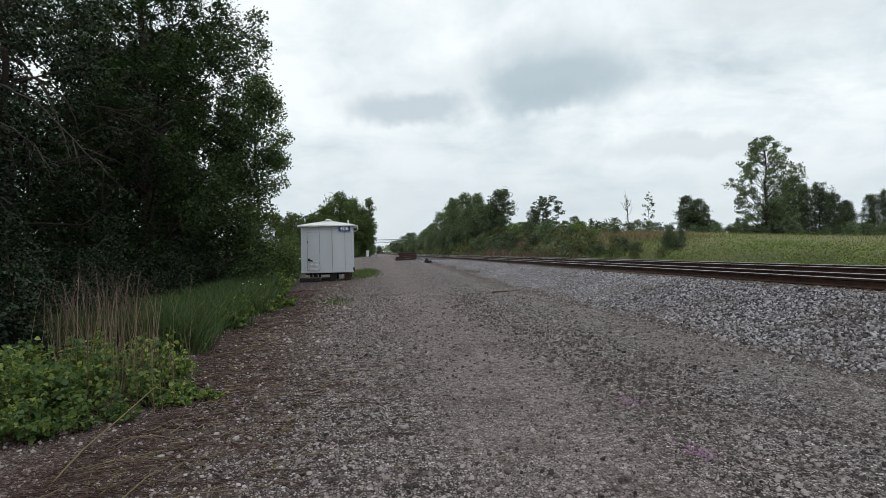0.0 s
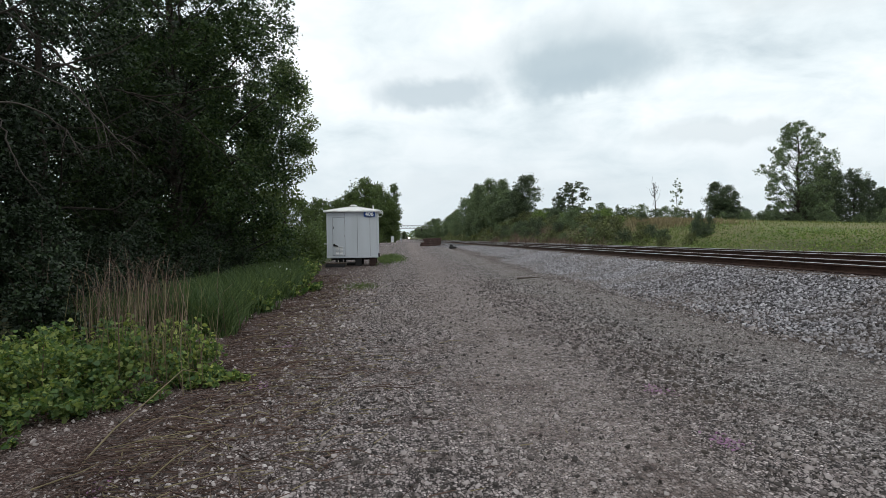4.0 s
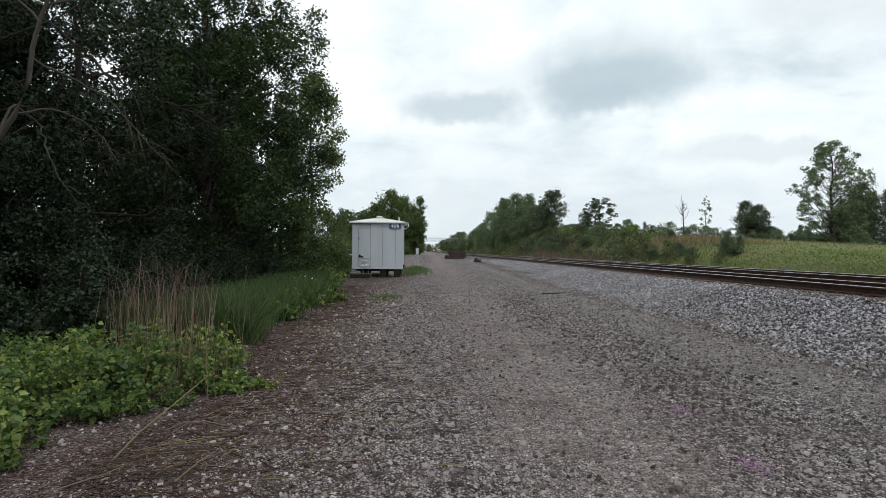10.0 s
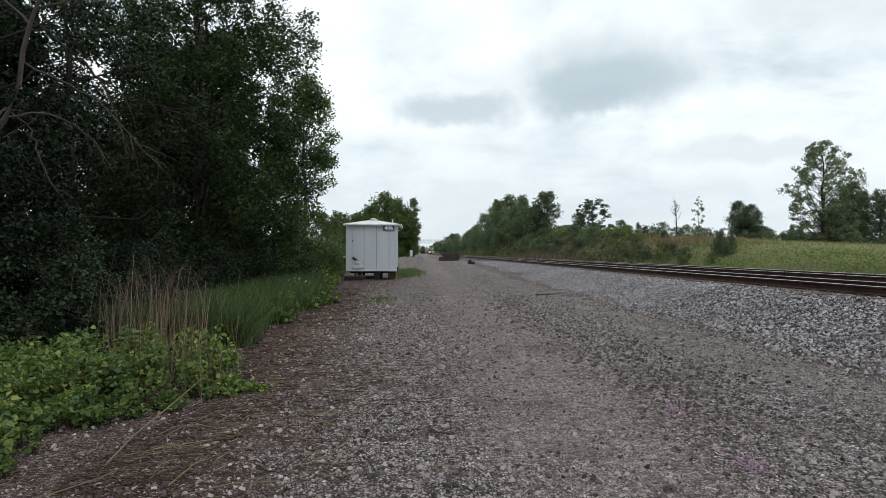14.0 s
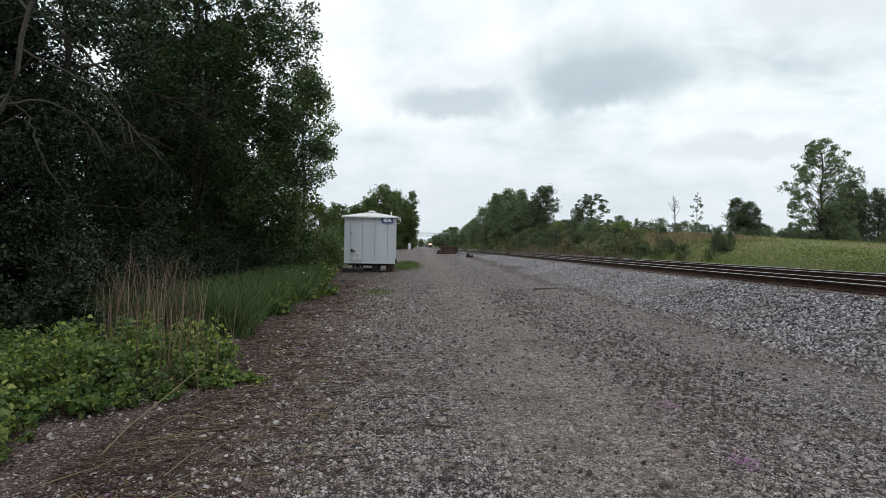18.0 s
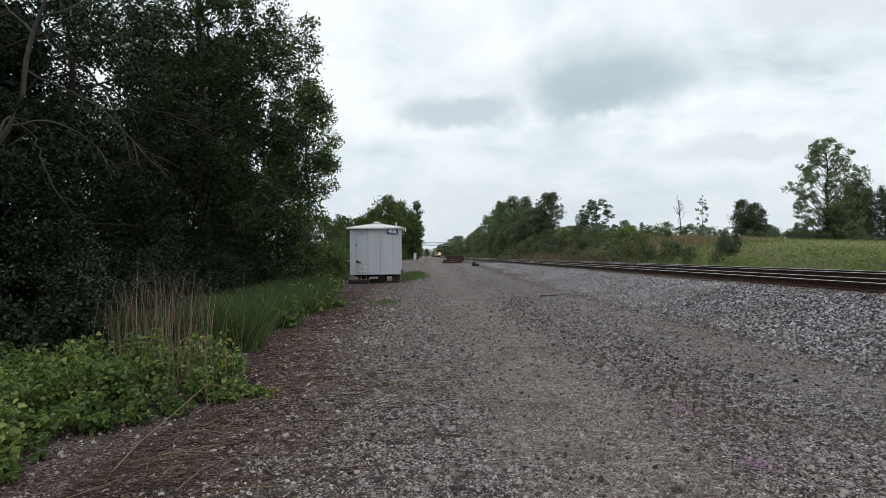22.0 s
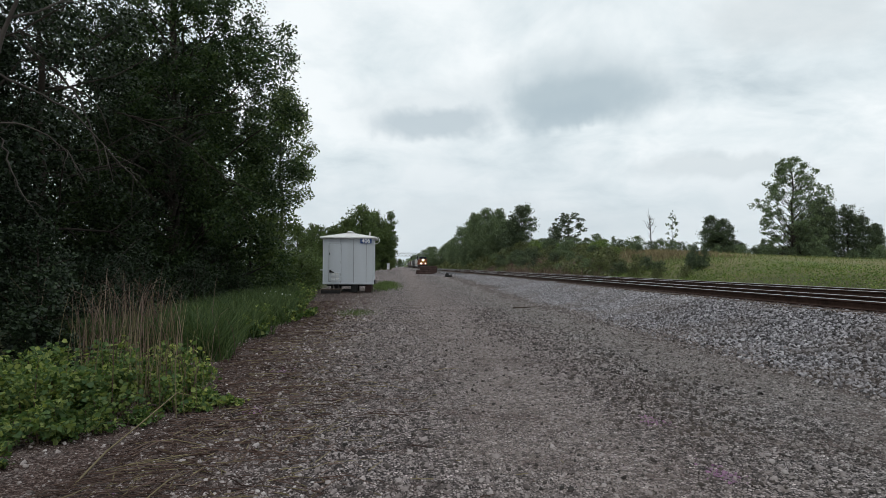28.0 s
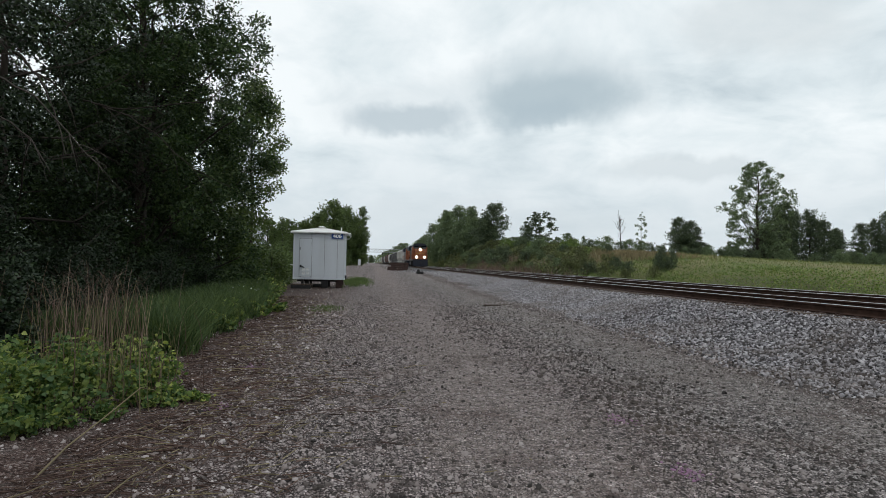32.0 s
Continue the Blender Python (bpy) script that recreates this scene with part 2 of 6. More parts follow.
    clump = ramp(nt, noise_tex(nt, p, 7.5, 5, 0.75), [(0.36, g(0.26)), (0.48, g(0.90)), (0.64, g(1.3))])
    c = mix(nt, math_node(nt, "SUBTRACT", 0.95, math_node(nt, "MULTIPLY", way, 0.45)), c, mix(nt, 1.0, c, clump, "MULTIPLY"))
    c = mix(nt, cool_way(nt, p), c, mix(nt, 1.0, c, (0.88, 0.97, 0.97), "MULTIPLY"))
    # brown litter along the weeds
    lit = band(xw, -0.4, -1.6)
    lit = math_node(nt, "MULTIPLY", lit, band(y, 46, 34))
    lit = math_node(nt, "MULTIPLY", lit, ramp(nt, noise_tex(nt, p, 2.2, 5, 0.7), [(0.3, g(0.45)), (0.55, g(1))]))
    c = mix(nt, lit, c, litter)
    # crushed ballast by the line, its bed painted near-black for shade between stones
    vbal = n_new(nt, "ShaderNodeTexVoronoi", Scale=24.0)
    nt.links.new(p, vbal.inputs["Vector"])
    cb = nt.nodes.new("ShaderNodeSeparateColor")
    nt.links.new(vbal.outputs["Color"], cb.inputs[0])
    pale = ramp(nt, cb.outputs[0], [(0.1, (0.012, 0.0115, 0.013)), (0.55, (0.045, 0.043, 0.047)), (0.95, (0.22, 0.21, 0.22))])
    c = mix(nt, band(xw, 5.9, 6.7), c, pale)
    c = mix(nt, math_node(nt, "MULTIPLY", band(x, 9.3, 9.7), 0.75), c, (0.055, 0.045, 0.04))
    stain = math_node(nt, "MULTIPLY", math_node(nt, "MULTIPLY", band(xw, 4.7, 5.4), band(xw, 6.9, 6.2)), ramp(nt, noise_tex(nt, p, 1.3, 5, 0.7), [(0.38, g(0)), (0.55, g(0.9))]))
    c = mix(nt, stain, c, (0.065, 0.047, 0.04))
    # soil and grass
    grass = ramp(nt, noise_tex(nt, p, 1.4, 7, 0.7), [(0.3, (0.055, 0.085, 0.024)), (0.5, (0.105, 0.148, 0.042)), (0.7, (0.18, 0.21, 0.07))])
    straw = ramp(nt, noise_tex(nt, p, 2.5, 6, 0.7), [(0.3, (0.155, 0.13, 0.068)), (0.7, (0.30, 0.26, 0.14))])
    xf = math_node(nt, "ADD", x, math_node(nt, "MULTIPLY", wob_big, 14.0))
    xf = math_node(nt, "SUBTRACT", xf, math_node(nt, "MULTIPLY", band(y, 48, 75), 6.0))
    field = mix(nt, ramp(nt, noise_tex(nt, p, 0.16, 5, 0.6), [(0.38, g(0.15)), (0.60, g(0.8))]), grass, straw)
    soil = ramp(nt, noise_tex(nt, p, 1.1, 6, 0.7), [(0.3, (0.05, 0.038, 0.026)), (0.7, (0.11, 0.085, 0.055))])
    c = mix(nt, band(x, 16.4, 17.2), c, mix(nt, band(xf, 18.0, 24.0), mix(nt, 0.35, soil, grass), field))
    edge = math_node(nt, "ADD", xw, math_node(nt, "MULTIPLY", y, 0.03))
    c = mix(nt, band(edge, -3.0, -3.9), c, mix(nt, 0.35, mix(nt, 0.5, soil, litter), grass))
    nt.links.new(c, b.inputs["Base Color"])
    hgt = math_node(nt, "ADD", math_node(nt, "MULTIPLY", vo.outputs["Distance"], -1.0), math_node(nt, "MULTIPLY", vb.outputs["Distance"], -0.4))
    bump(nt, b, hgt, 1.0, 0.035)
    return m


def rail_material():
    m, nt, b = material("rusty_rail", 0.85, 0.0, 0.12)
    v = where(nt)
    c = ramp(nt, noise_tex(nt, v, 5.0, 6, 0.7), [(0.3, (0.020, 0.011, 0.008)), (0.7, (0.06, 0.033, 0.024))])
    nt.links.new(c, b.inputs["Base Color"])
    bump(nt, b, noise_tex(nt, v, 70, 3), 0.2, 0.002)
    return m


M_GROUND = ground_material()
M_RAIL = rail_material()
M_SHINE = worn("polished_rail_head", (0.52, 0.51, 0.51), (0.34, 0.315, 0.30), 0.38, 1.0, 2.0, 30, 0.3)
M_TIE = worn("creosoted_wood", (0.12, 0.088, 0.07), (0.04, 0.030, 0.024), 0.9, 0, 3, 35, 0.8, 0.5, 0.006)
# Ballast and road gravel: near-black tones stand for shaded gaps among real greys.
M_BALLAST = stony("ballast_stone", [(0.016, 0.016, 0.019), (0.045, 0.044, 0.051), (0.21, 0.203, 0.223), (0.385, 0.372, 0.398), (0.62, 0.60, 0.63)])
M_GRAVEL = stony("road_gravel", [(0.010, 0.009, 0.009), (0.032, 0.027, 0.026), (0.24, 0.203, 0.197), (0.385, 0.333, 0.326), (0.46, 0.41, 0.40)], cool=True)
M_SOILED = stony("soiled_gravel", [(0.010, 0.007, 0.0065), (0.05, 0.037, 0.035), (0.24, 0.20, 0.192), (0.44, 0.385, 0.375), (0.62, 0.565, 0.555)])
M_CLOD = stony("dark_earth_clods", [(0.012, 0.010, 0.010), (0.028, 0.022, 0.021), (0.055, 0.043, 0.04)])
M_BARK = worn("bark", (0.048, 0.039, 0.032), (0.020, 0.016, 0.013), 0.95, 0, 2, 18, 0.8, 0.8, 0.02, True)
M_DEADWOOD = worn("weathered_wood", (0.072, 0.062, 0.055), (0.036, 0.03, 0.026), 0.95, 0, 2, 18, 0.8, 0.6, 0.01)
# Dark green with the wood's inner shade put into the leaf colour.
M_LEAF_SHADED = leafy("shade_dark_tree_leaves", [(0.008, 0.016, 0.008), (0.016, 0.030, 0.0135), (0.040, 0.062, 0.027)], 0.5, 0.15)
# Lighter version of the wood's leaves, standing for the crown's sunlit side.
M_LEAF_LIT_WOOD = leafy("lit_wood_edge_leaves", [(0.019, 0.038, 0.016), (0.044, 0.075, 0.030), (0.105, 0.15, 0.058)], 0.5, 0.35)
M_LEAF_MID = leafy("mid_green_leaves", [(0.06, 0.092, 0.034), (0.10, 0.145, 0.052), (0.165, 0.215, 0.08)], 0.5, 0.4)
# Distance haze is mixed into this green: paler, greyer and cooler.
M_LEAF_HAZED = leafy("hazed_far_leaves", [(0.082, 0.115, 0.072), (0.15, 0.20, 0.118), (0.23, 0.285, 0.165)], 0.6, 0.45)
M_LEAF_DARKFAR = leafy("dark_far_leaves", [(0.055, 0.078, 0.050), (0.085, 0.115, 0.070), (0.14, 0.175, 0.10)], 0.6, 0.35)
M_LEAF_HEDGE = leafy("light_hedge_leaves", [(0.08, 0.125, 0.036), (0.145, 0.215, 0.06), (0.26, 0.33, 0.105)], 0.5, 0.45)
M_LEAF_BRIGHT = leafy("bright_weed_leaves", [(0.045, 0.090, 0.034), (0.135, 0.208, 0.065), (0.40, 0.44, 0.135)], 0.5, 0.45)
M_GRASS = leafy("tall_green_grass", [(0.032, 0.060, 0.021), (0.065, 0.105, 0.036), (0.14, 0.18, 0.07)], 0.6, 0.35)
M_STRAW = leafy("dry_straw", [(0.14, 0.11, 0.065), (0.22, 0.18, 0.105), (0.33, 0.28, 0.17)], 0.8, 0.2)
M_FIELD = leafy("field_grass_blades", [(0.10, 0.145, 0.042), (0.18, 0.20, 0.072), (0.31, 0.28, 0.135)], 0.7, 0.3)
M_BROWN = leafy("brown_dead_stalks", [(0.07, 0.042, 0.033), (0.15, 0.10, 0.08), (0.30, 0.225, 0.18)], 0.85, 0.1)
M_LITTER = leafy("brown_rotting_litter", [(0.032, 0.018, 0.014), (0.085, 0.05, 0.039), (0.19, 0.13, 0.106)], 0.9, 0.05)
M_SCRUB = leafy("bank_scrub_leaves", [(0.068, 0.078, 0.044), (0.11, 0.135, 0.058), (0.20, 0.21, 0.095)], 0.6, 0.4)
M_SHED = worn("pale_grey_painted_steel", (0.575, 0.61, 0.655), (0.45, 0.47, 0.49), 0.5, 0, 1.2, 25, 0.5, 0.1, 0.002, True)
M_ROOF = worn("white_painted_roof", (0.80, 0.80, 0.79), (0.55, 0.54, 0.52), 0.5, 0, 1.5, 25, 0.5, 0.1, 0.002)
M_BLACK = worn("black_painted_steel", (0.015, 0.015, 0.016), (0.035, 0.032, 0.03), 0.6, 0, 4, 40, 0.6)
M_TYRE = worn("black_rubber", (0.012, 0.012, 0.013), (0.03, 0.028, 0.026), 0.75, 0, 6, 60, 0.5)
M_SIGN = worn("blue_sign_enamel", (0.022, 0.075, 0.27), (0.03, 0.06, 0.18), 0.4, 0, 5, 40, 0.3)
M_WHITE = worn("white_lettering", (0.82, 0.83, 0.84), (0.7, 0.7, 0.7), 0.5, 0, 5, 40, 0.3)
M_CONCRETE = worn("weathered_concrete", (0.36, 0.34, 0.31), (0.20, 0.185, 0.165), 0.9, 0, 3, 40, 0.6, 0.4, 0.004)
M_RUST = worn("rusted_steel", (0.062, 0.036, 0.030), (0.025, 0.017, 0.016), 0.85, 0, 2.5, 30, 0.8, 0.4, 0.004)
M_GALV = worn("galvanised_steel", (0.34, 0.35, 0.36), (0.2, 0.2, 0.2), 0.5, 0.6, 2, 30, 0.5)
M_ORANGE = worn("weathered_orange_paint", (0.25, 0.072, 0.026), (0.09, 0.04, 0.024), 0.55, 0, 1.2, 15, 0.8)
M_YELLOW = worn("weathered_yellow_paint", (0.42, 0.24, 0.05), (0.2, 0.1, 0.03), 0.6, 0, 1.5, 15, 0.7)
M_SEAM = worn("dark_joint", (0.33, 0.345, 0.37), (0.2, 0.21, 0.22), 0.7, 0, 3, 25, 0.5)
M_BLUE = worn("dark_blue_paint", (0.008, 0.012, 0.024), (0.02, 0.02, 0.022), 0.45, 0, 1.2, 15, 0.6)
M_GLASS = worn("dark_cab_glass", (0.01, 0.012, 0.014), (0.03, 0.03, 0.03), 0.1, 0, 1, 10, 0.2, 0.0, 0.001, False, 0.6)
M_CARGREY = worn("pale_grey_car_paint", (0.48, 0.48, 0.46), (0.20, 0.17, 0.14), 0.6, 0, 0.8, 12, 0.7, 0.1, 0.003, True)
M_CARDARK = worn("dark_grey_car_paint", (0.10, 0.10, 0.105), (0.045, 0.04, 0.036), 0.65, 0, 0.8, 12, 0.7, 0.1, 0.003, True)
M_CARBROWN = worn("brown_car_paint", (0.14, 0.06, 0.04), (0.06, 0.035, 0.028), 0.7, 0, 0.8, 12, 0.7, 0.1, 0.003, True)
M_ASPHALT = worn("grey_asphalt", (0.10, 0.098, 0.095), (0.06, 0.058, 0.055), 0.9, 0, 1.5, 60, 0.6, 0.3, 0.004)
M_TRACKWAY = worn("compacted_grey_gravel", (0.25, 0.218, 0.208), (0.12, 0.10, 0.095), 0.95, 0, 1.6, 22, 0.8, 0.4, 0.01)
M_PINK = worn("pink_marking_paint", (0.34, 0.16, 0.30), (0.18, 0.145, 0.165), 0.8, 0, 9, 60, 0.9)


def lamp_material():
    m, nt, b = material("lit_headlamp", 0.3)
    b.inputs["Base Color"].default_value = (0.9, 0.85, 0.7, 1)
    b.inputs["Emission Color"].default_value = (1.0, 0.86, 0.62, 1)
    b.inputs["Emission Strength"].default_value = 26.0
    return m


M_LAMP = lamp_material()


# ---- mesh helpers ----
def mesh_np(name, V, F, mat, smooth=False):
    V, F = np.asarray(V, np.float32), np.asarray(F, np.int32)
    n, k = F.shape
    used, back = np.unique(F, return_inverse=True)
    V, F = V[used], back.reshape(n, k).astype(np.int32)
    me = bpy.data.meshes.new(name)
    me.vertices.add(len(V))
    me.vertices.foreach_set("co", V.ravel())
    me.loops.add(n * k)
    me.loops.foreach_set("vertex_index", F.ravel())
    me.polygons.add(n)
    me.polygons.foreach_set("loop_start", np.arange(0, n * k, k, dtype=np.int32))
    if smooth:
        me.polygons.foreach_set("use_smooth", np.ones(n, dtype=bool))
    me.update(calc_edges=True)
    me.validate()
    me.materials.append(mat)
    return me


def part_np(name, V, F, mat, parent=None, label="", smooth=False):
    ob = new(name, mesh_np(name, V, F, mat, smooth))
    ob.parent = parent
    return tagged(ob, label)


def part(name, bm, mat, parent, label="", smooth=False):
    me = bpy.data.meshes.new(name)
    bm.to_mesh(me)
    bm.free()
    me.materials.append(mat)
    if smooth:
        for f in me.polygons:
            f.use_smooth = True
    ob = new(name, me)
    ob.parent = parent
    return tagged(ob, label)


def thing(name, m, label, category, group="", kind=""):
    ob = new(name)
    ob.empty_display_size = 0.2
    ob.matrix_world = m
    return tagged(ob, label, category, group, kind)


def box(c, s, bevel=0.0, bm=None, turn=None, taper=None):
    """A box with centre c and size s, its edges rounded, added to bm."""
    bm = bm or bmesh.new()
    made = bmesh.ops.create_cube(bm, size=1.0)["verts"]
    for v in made:
        k = taper if taper and v.co.z > 0 else 1.0
        v.co = Vector((v.co.x * s[0] * k, v.co.y * s[1] * k, v.co.z * s[2]))
    if bevel:
        edges = list({e for v in made for e in v.link_edges})
        res = bmesh.ops.bevel(bm, geom=edges, offset=bevel, segments=1, affect="EDGES")
        made = list({v for f in res["faces"] for v in f.verts} | {v for v in made if v.is_valid})
    mat = Matrix.Translation(c) @ (turn.to_4x4() if turn else Matrix())
    bmesh.ops.transform(bm, matrix=mat, verts=made)
    return bm


def cyl(a, b, r1, r2=None, seg=12, bm=None):
    """A closed round bar from a to b."""
    bm = bm or bmesh.new()
    a, b = Vector(a), Vector(b)
    d = b - a
    m = Matrix.Translation((a + b) / 2) @ d.to_track_quat("Z", "Y").to_matrix().to_4x4()
    bmesh.ops.create_cone(bm, cap_ends=True, segments=seg, radius1=r1, radius2=r1 if r2 is None else r2, depth=d.length, matrix=m)
    return bm


def prism(outline, axis, a, b, bm=None):
    """An outline in two coordinates drawn out along the third from a to b."""
    bm = bm or bmesh.new()

    def at(p, w):
        return {"x": (w, p[0], p[1]), "y": (p[0], w, p[1]), "z": (p[0], p[1], w)}[axis]
    lo, hi = [bm.verts.new(at(p, a)) for p in outline], [bm.verts.new(at(p, b)) for p in outline]
    n = len(outline)
    bm.faces.new(lo)
    bm.faces.new(hi[::-1])
    for i in range(n):
        bm.faces.new((lo[i], hi[i], hi[(i + 1) % n], lo[(i + 1) % n]))
    bmesh.ops.recalc_face_normals(bm, faces=bm.faces[:])
    return bm


def tubes(lines, sides=6):
    """Tapered tubes along lines of (points, radii); one array of vertices and quads."""
    VS, FS, base = [], [], 0
    ring = np.stack([np.cos(np.arange(sides) * 2 * np.pi / sides), np.sin(np.arange(sides) * 2 * np.pi / sides)], -1)
    for P, R in lines:
        P, R = np.asarray(P, float), np.asarray(R, float)
        d = np.gradient(P, axis=0)
        d /= np.linalg.norm(d, axis=1)[:, None] + 1e-9
        ref = np.where(np.abs(d[:, 2:3]) > 0.9, [[1.0, 0, 0]], [[0, 0, 1.0]])
        u = np.cross(d, ref)
        u /= np.linalg.norm(u, axis=1)[:, None] + 1e-9
        w = np.cross(d, u)
        V = P[:, None] + R[:, None, None] * (ring[None, :, :1] * u[:, None] + ring[None, :, 1:] * w[:, None])
        n = len(P)
        i, j = np.meshgrid(np.arange(n - 1), np.arange(sides), indexing="ij")
        a, b2 = i * sides + j, i * sides + (j + 1) % sides
        F = np.stack([a, b2, b2 + sides, a + sides], -1).reshape(-1, 4) + base
        VS.append(V.reshape(-1, 3))
        FS.append(F)
        base += n * sides
    return np.concatenate(VS), np.concatenate(FS)


def broad_leaves(C, size, rng, up=0.8):
    """Broad pointed weed leaves, folded along the midrib; two quads at each centre."""
    n = len(C)
    N = rng.normal(size=(n, 3)) * 0.75 + [0, 0, up * 2]
    N /= np.linalg.norm(N, axis=1)[:, None]
    D = rng.normal(size=(n, 3))
    D -= N * np.sum(D * N, 1)[:, None]
    D /= np.linalg.norm(D, axis=1)[:, None]
    W = np.cross(N, D)
    s = size * rng.uniform(0.4, 1.5, n)[:, None]
    fold = rng.uniform(0.05, 0.35, n)[:, None]
    droop = rng.uniform(0.05, 0.4, n)[:, None]

    def at(along, side, low):
        return C + s * (along * D + side * W + (abs(side) * fold * 1.2 - low * droop) * N)
    V = np.stack([at(-0.75, 0, 0.2), at(-0.62, -0.52, 0), at(0.12, -0.62, 0), at(0.95, 0, 1.0), at(0.12, 0.62, 0), at(-0.62, 0.52, 0)], 1).reshape(-1, 3)
    i = np.arange(n)[:, None] * 6
    F = np.concatenate([i + [0, 1, 2, 3], i + [0, 3, 4, 5]], 0)
    return V, F


def leaf_tris(C, size, rng, up=0.4):
    """Coarse leaf sprays for far crowns: one triangle at each centre."""
    n = len(C)
    N = rng.normal(size=(n, 3)) + [0, 0, up * 2]
    N /= np.linalg.norm(N, axis=1)[:, None]
    T = rng.normal(size=(n, 3))
    T -= N * (T * N).sum(1)[:, None]
    T /= np.linalg.norm(T, axis=1)[:, None] + 1e-9
    B = np.cross(N, T)
    L = (size * rng.uniform(0.65, 1.35, n))[:, None]
    V = np.stack([C + T * L * 0.65, C - T * L * 0.35 + B * L * 0.55, C - T * L * 0.35 - B * L * 0.55], 1)
    return V.reshape(-1, 3), np.arange(n * 3).reshape(-1, 3)


def leaf_quads(C, size, rng, up=0.4, wide=0.34, droop=0.0):
    """A folded leaf blade at each centre."""
    n = len(C)
    N = rng.normal(size=(n, 3))
    N[:, 2] += up * 2
    N /= np.linalg.norm(N, axis=1)[:, None]
    T = rng.normal(size=(n, 3))
    T[:, 2] -= droop
    T -= N * (T * N).sum(1)[:, None]
    T /= np.linalg.norm(T, axis=1)[:, None] + 1e-9
    B = np.cross(N, T)
    L = (size * rng.uniform(0.65, 1.35, n))[:, None]
    V = np.empty((n, 4, 3))
    V[:, 0] = C - T * L * 0.5
    V[:, 1] = C + B * L * wide + N * L * 0.08
    V[:, 2] = C + T * L * 0.5
    V[:, 3] = C - B * L * wide + N * L * 0.08
    return V.reshape(-1, 3), np.arange(n * 4).reshape(-1, 4)


def blades(C, height, width, rng, lean=0.35):
    """Grass blades: a bent strip of two quads from each foot."""
    n = len(C)
    az = rng.uniform(0, 2 * np.pi, n)
    h = height * rng.uniform(0.55, 1.25, n)
    ln = lean * h * rng.uniform(0.2, 1.4, n)
    la = rng.uniform(0, 2 * np.pi, n)
    s = np.stack([np.cos(az), np.sin(az), np.zeros(n)], -1) * (width * rng.uniform(0.6, 1.3, n))[:, None]
    d = np.stack([np.cos(la) * ln, np.sin(la) * ln, np.zeros(n)], -1)
    z = np.stack([np.zeros(n), np.zeros(n), h], -1)
    V = np.empty((n, 6, 3))
    V[:, 0], V[:, 1] = C - s * 0.5, C + s * 0.5
    V[:, 2], V[:, 3] = C + d * 0.35 + z * 0.55 + s * 0.4, C + d * 0.35 + z * 0.55 - s * 0.4
    V[:, 4], V[:, 5] = C + d + z * 0.97 + s * 0.08, C + d + z * 0.97 - s * 0.08
    k = np.arange(n)[:, None] * 6
    F = np.concatenate([k + [[0, 1, 2, 3]], k + [[3, 2, 4, 5]]])
    return V.reshape(-1, 3), F


def stones(C, size, rng, flat=0.7):
    """Angular stones, each a box with every corner shifted."""
    n = len(C)
    cube = np.array([[-1, -1, -1], [1, -1, -1], [1, 1, -1], [-1, 1, -1], [-1, -1, 1], [1, -1, 1], [1, 1, 1], [-1, 1, 1]]) * 0.5
    V = cube[None] * rng.uniform(0.55, 1.25, (n, 8, 3)) + rng.normal(0, 0.10, (n, 8, 3))
    V *= (size * rng.uniform(0.5, 1.5, n))[:, None, None] * np.stack([rng.uniform(0.7, 1.3, n), rng.uniform(0.6, 1.1, n), np.full(n, flat)], -1)[:, None]
    q = rng.normal(size=(n, 4)) * [1, 0.28, 0.28, 1]
    q /= np.linalg.norm(q, axis=1)[:, None]
    w, x, y, z = q.T
    R = np.stack([1 - 2 * (y * y + z * z), 2 * (x * y - z * w), 2 * (x * z + y * w), 2 * (x * y + z * w), 1 - 2 * (x * x + z * z), 2 * (y * z - x * w),
                  2 * (x * z - y * w), 2 * (y * z + x * w), 1 - 2 * (x * x + y * y)], -1).reshape(n, 3, 3)
    V = np.einsum("nij,nkj->nki", R, V) + C[:, None]
    f = np.array([[4, 5, 6, 7], [0, 1, 5, 4], [1, 2, 6, 5], [2, 3, 7, 6], [3, 0, 4, 7]])
    return V.reshape(-1, 3), (np.arange(n)[:, None, None] * 8 + f[None]).reshape(-1, 4)


def chips(C, size, rng):
    """Small stone chips: a skewed pyramid on four uneven corners."""
    n = len(C)
    a = rng.uniform(0, 6.28, n)[:, None] + np.arange(4) * 1.571 + rng.normal(0, 0.25, (n, 4))
    r = (size * rng.uniform(0.5, 1.4, n))[:, None] * rng.uniform(0.35, 0.7, (n, 4))
    V = np.zeros((n, 5, 3))
    V[:, :4, 0], V[:, :4, 1] = np.cos(a) * r, np.sin(a) * r
    V[:, :4, 2] = -0.25 * r
    V[:, 4, :2] = rng.normal(0, 0.22, (n, 2)) * r[:, :1]
    V[:, 4, 2] = r.mean(1) * rng.uniform(0.4, 0.85, n)
    V += C[:, None]
    f = np.array([[0, 1, 4], [1, 2, 4], [2, 3, 4], [3, 0, 4]])
    return V.reshape(-1, 3), (np.arange(n)[:, None, None] * 5 + f[None]).reshape(-1, 3)


# ---- the lie of the land ----
RAIL_TOP = 0.78


def step(a, b, v):
    t = np.clip((np.asarray(v, float) - a) / (b - a), 0, 1)
    return t * t * (3 - 2 * t)


def waves(x, y, k, amp, seed):
    """Gentle unevenness from a few crossing sine waves."""
    r = np.random.default_rng(seed)
    s = 0
    for _ in range(5):
        a, q, ph = r.uniform(0, 6.28), k * r.uniform(0.5, 1.9), r.uniform(0, 6.28)
        s = s + np.sin((np.cos(a) * x + np.sin(a) * y) * q + ph)
    return s * amp / 5


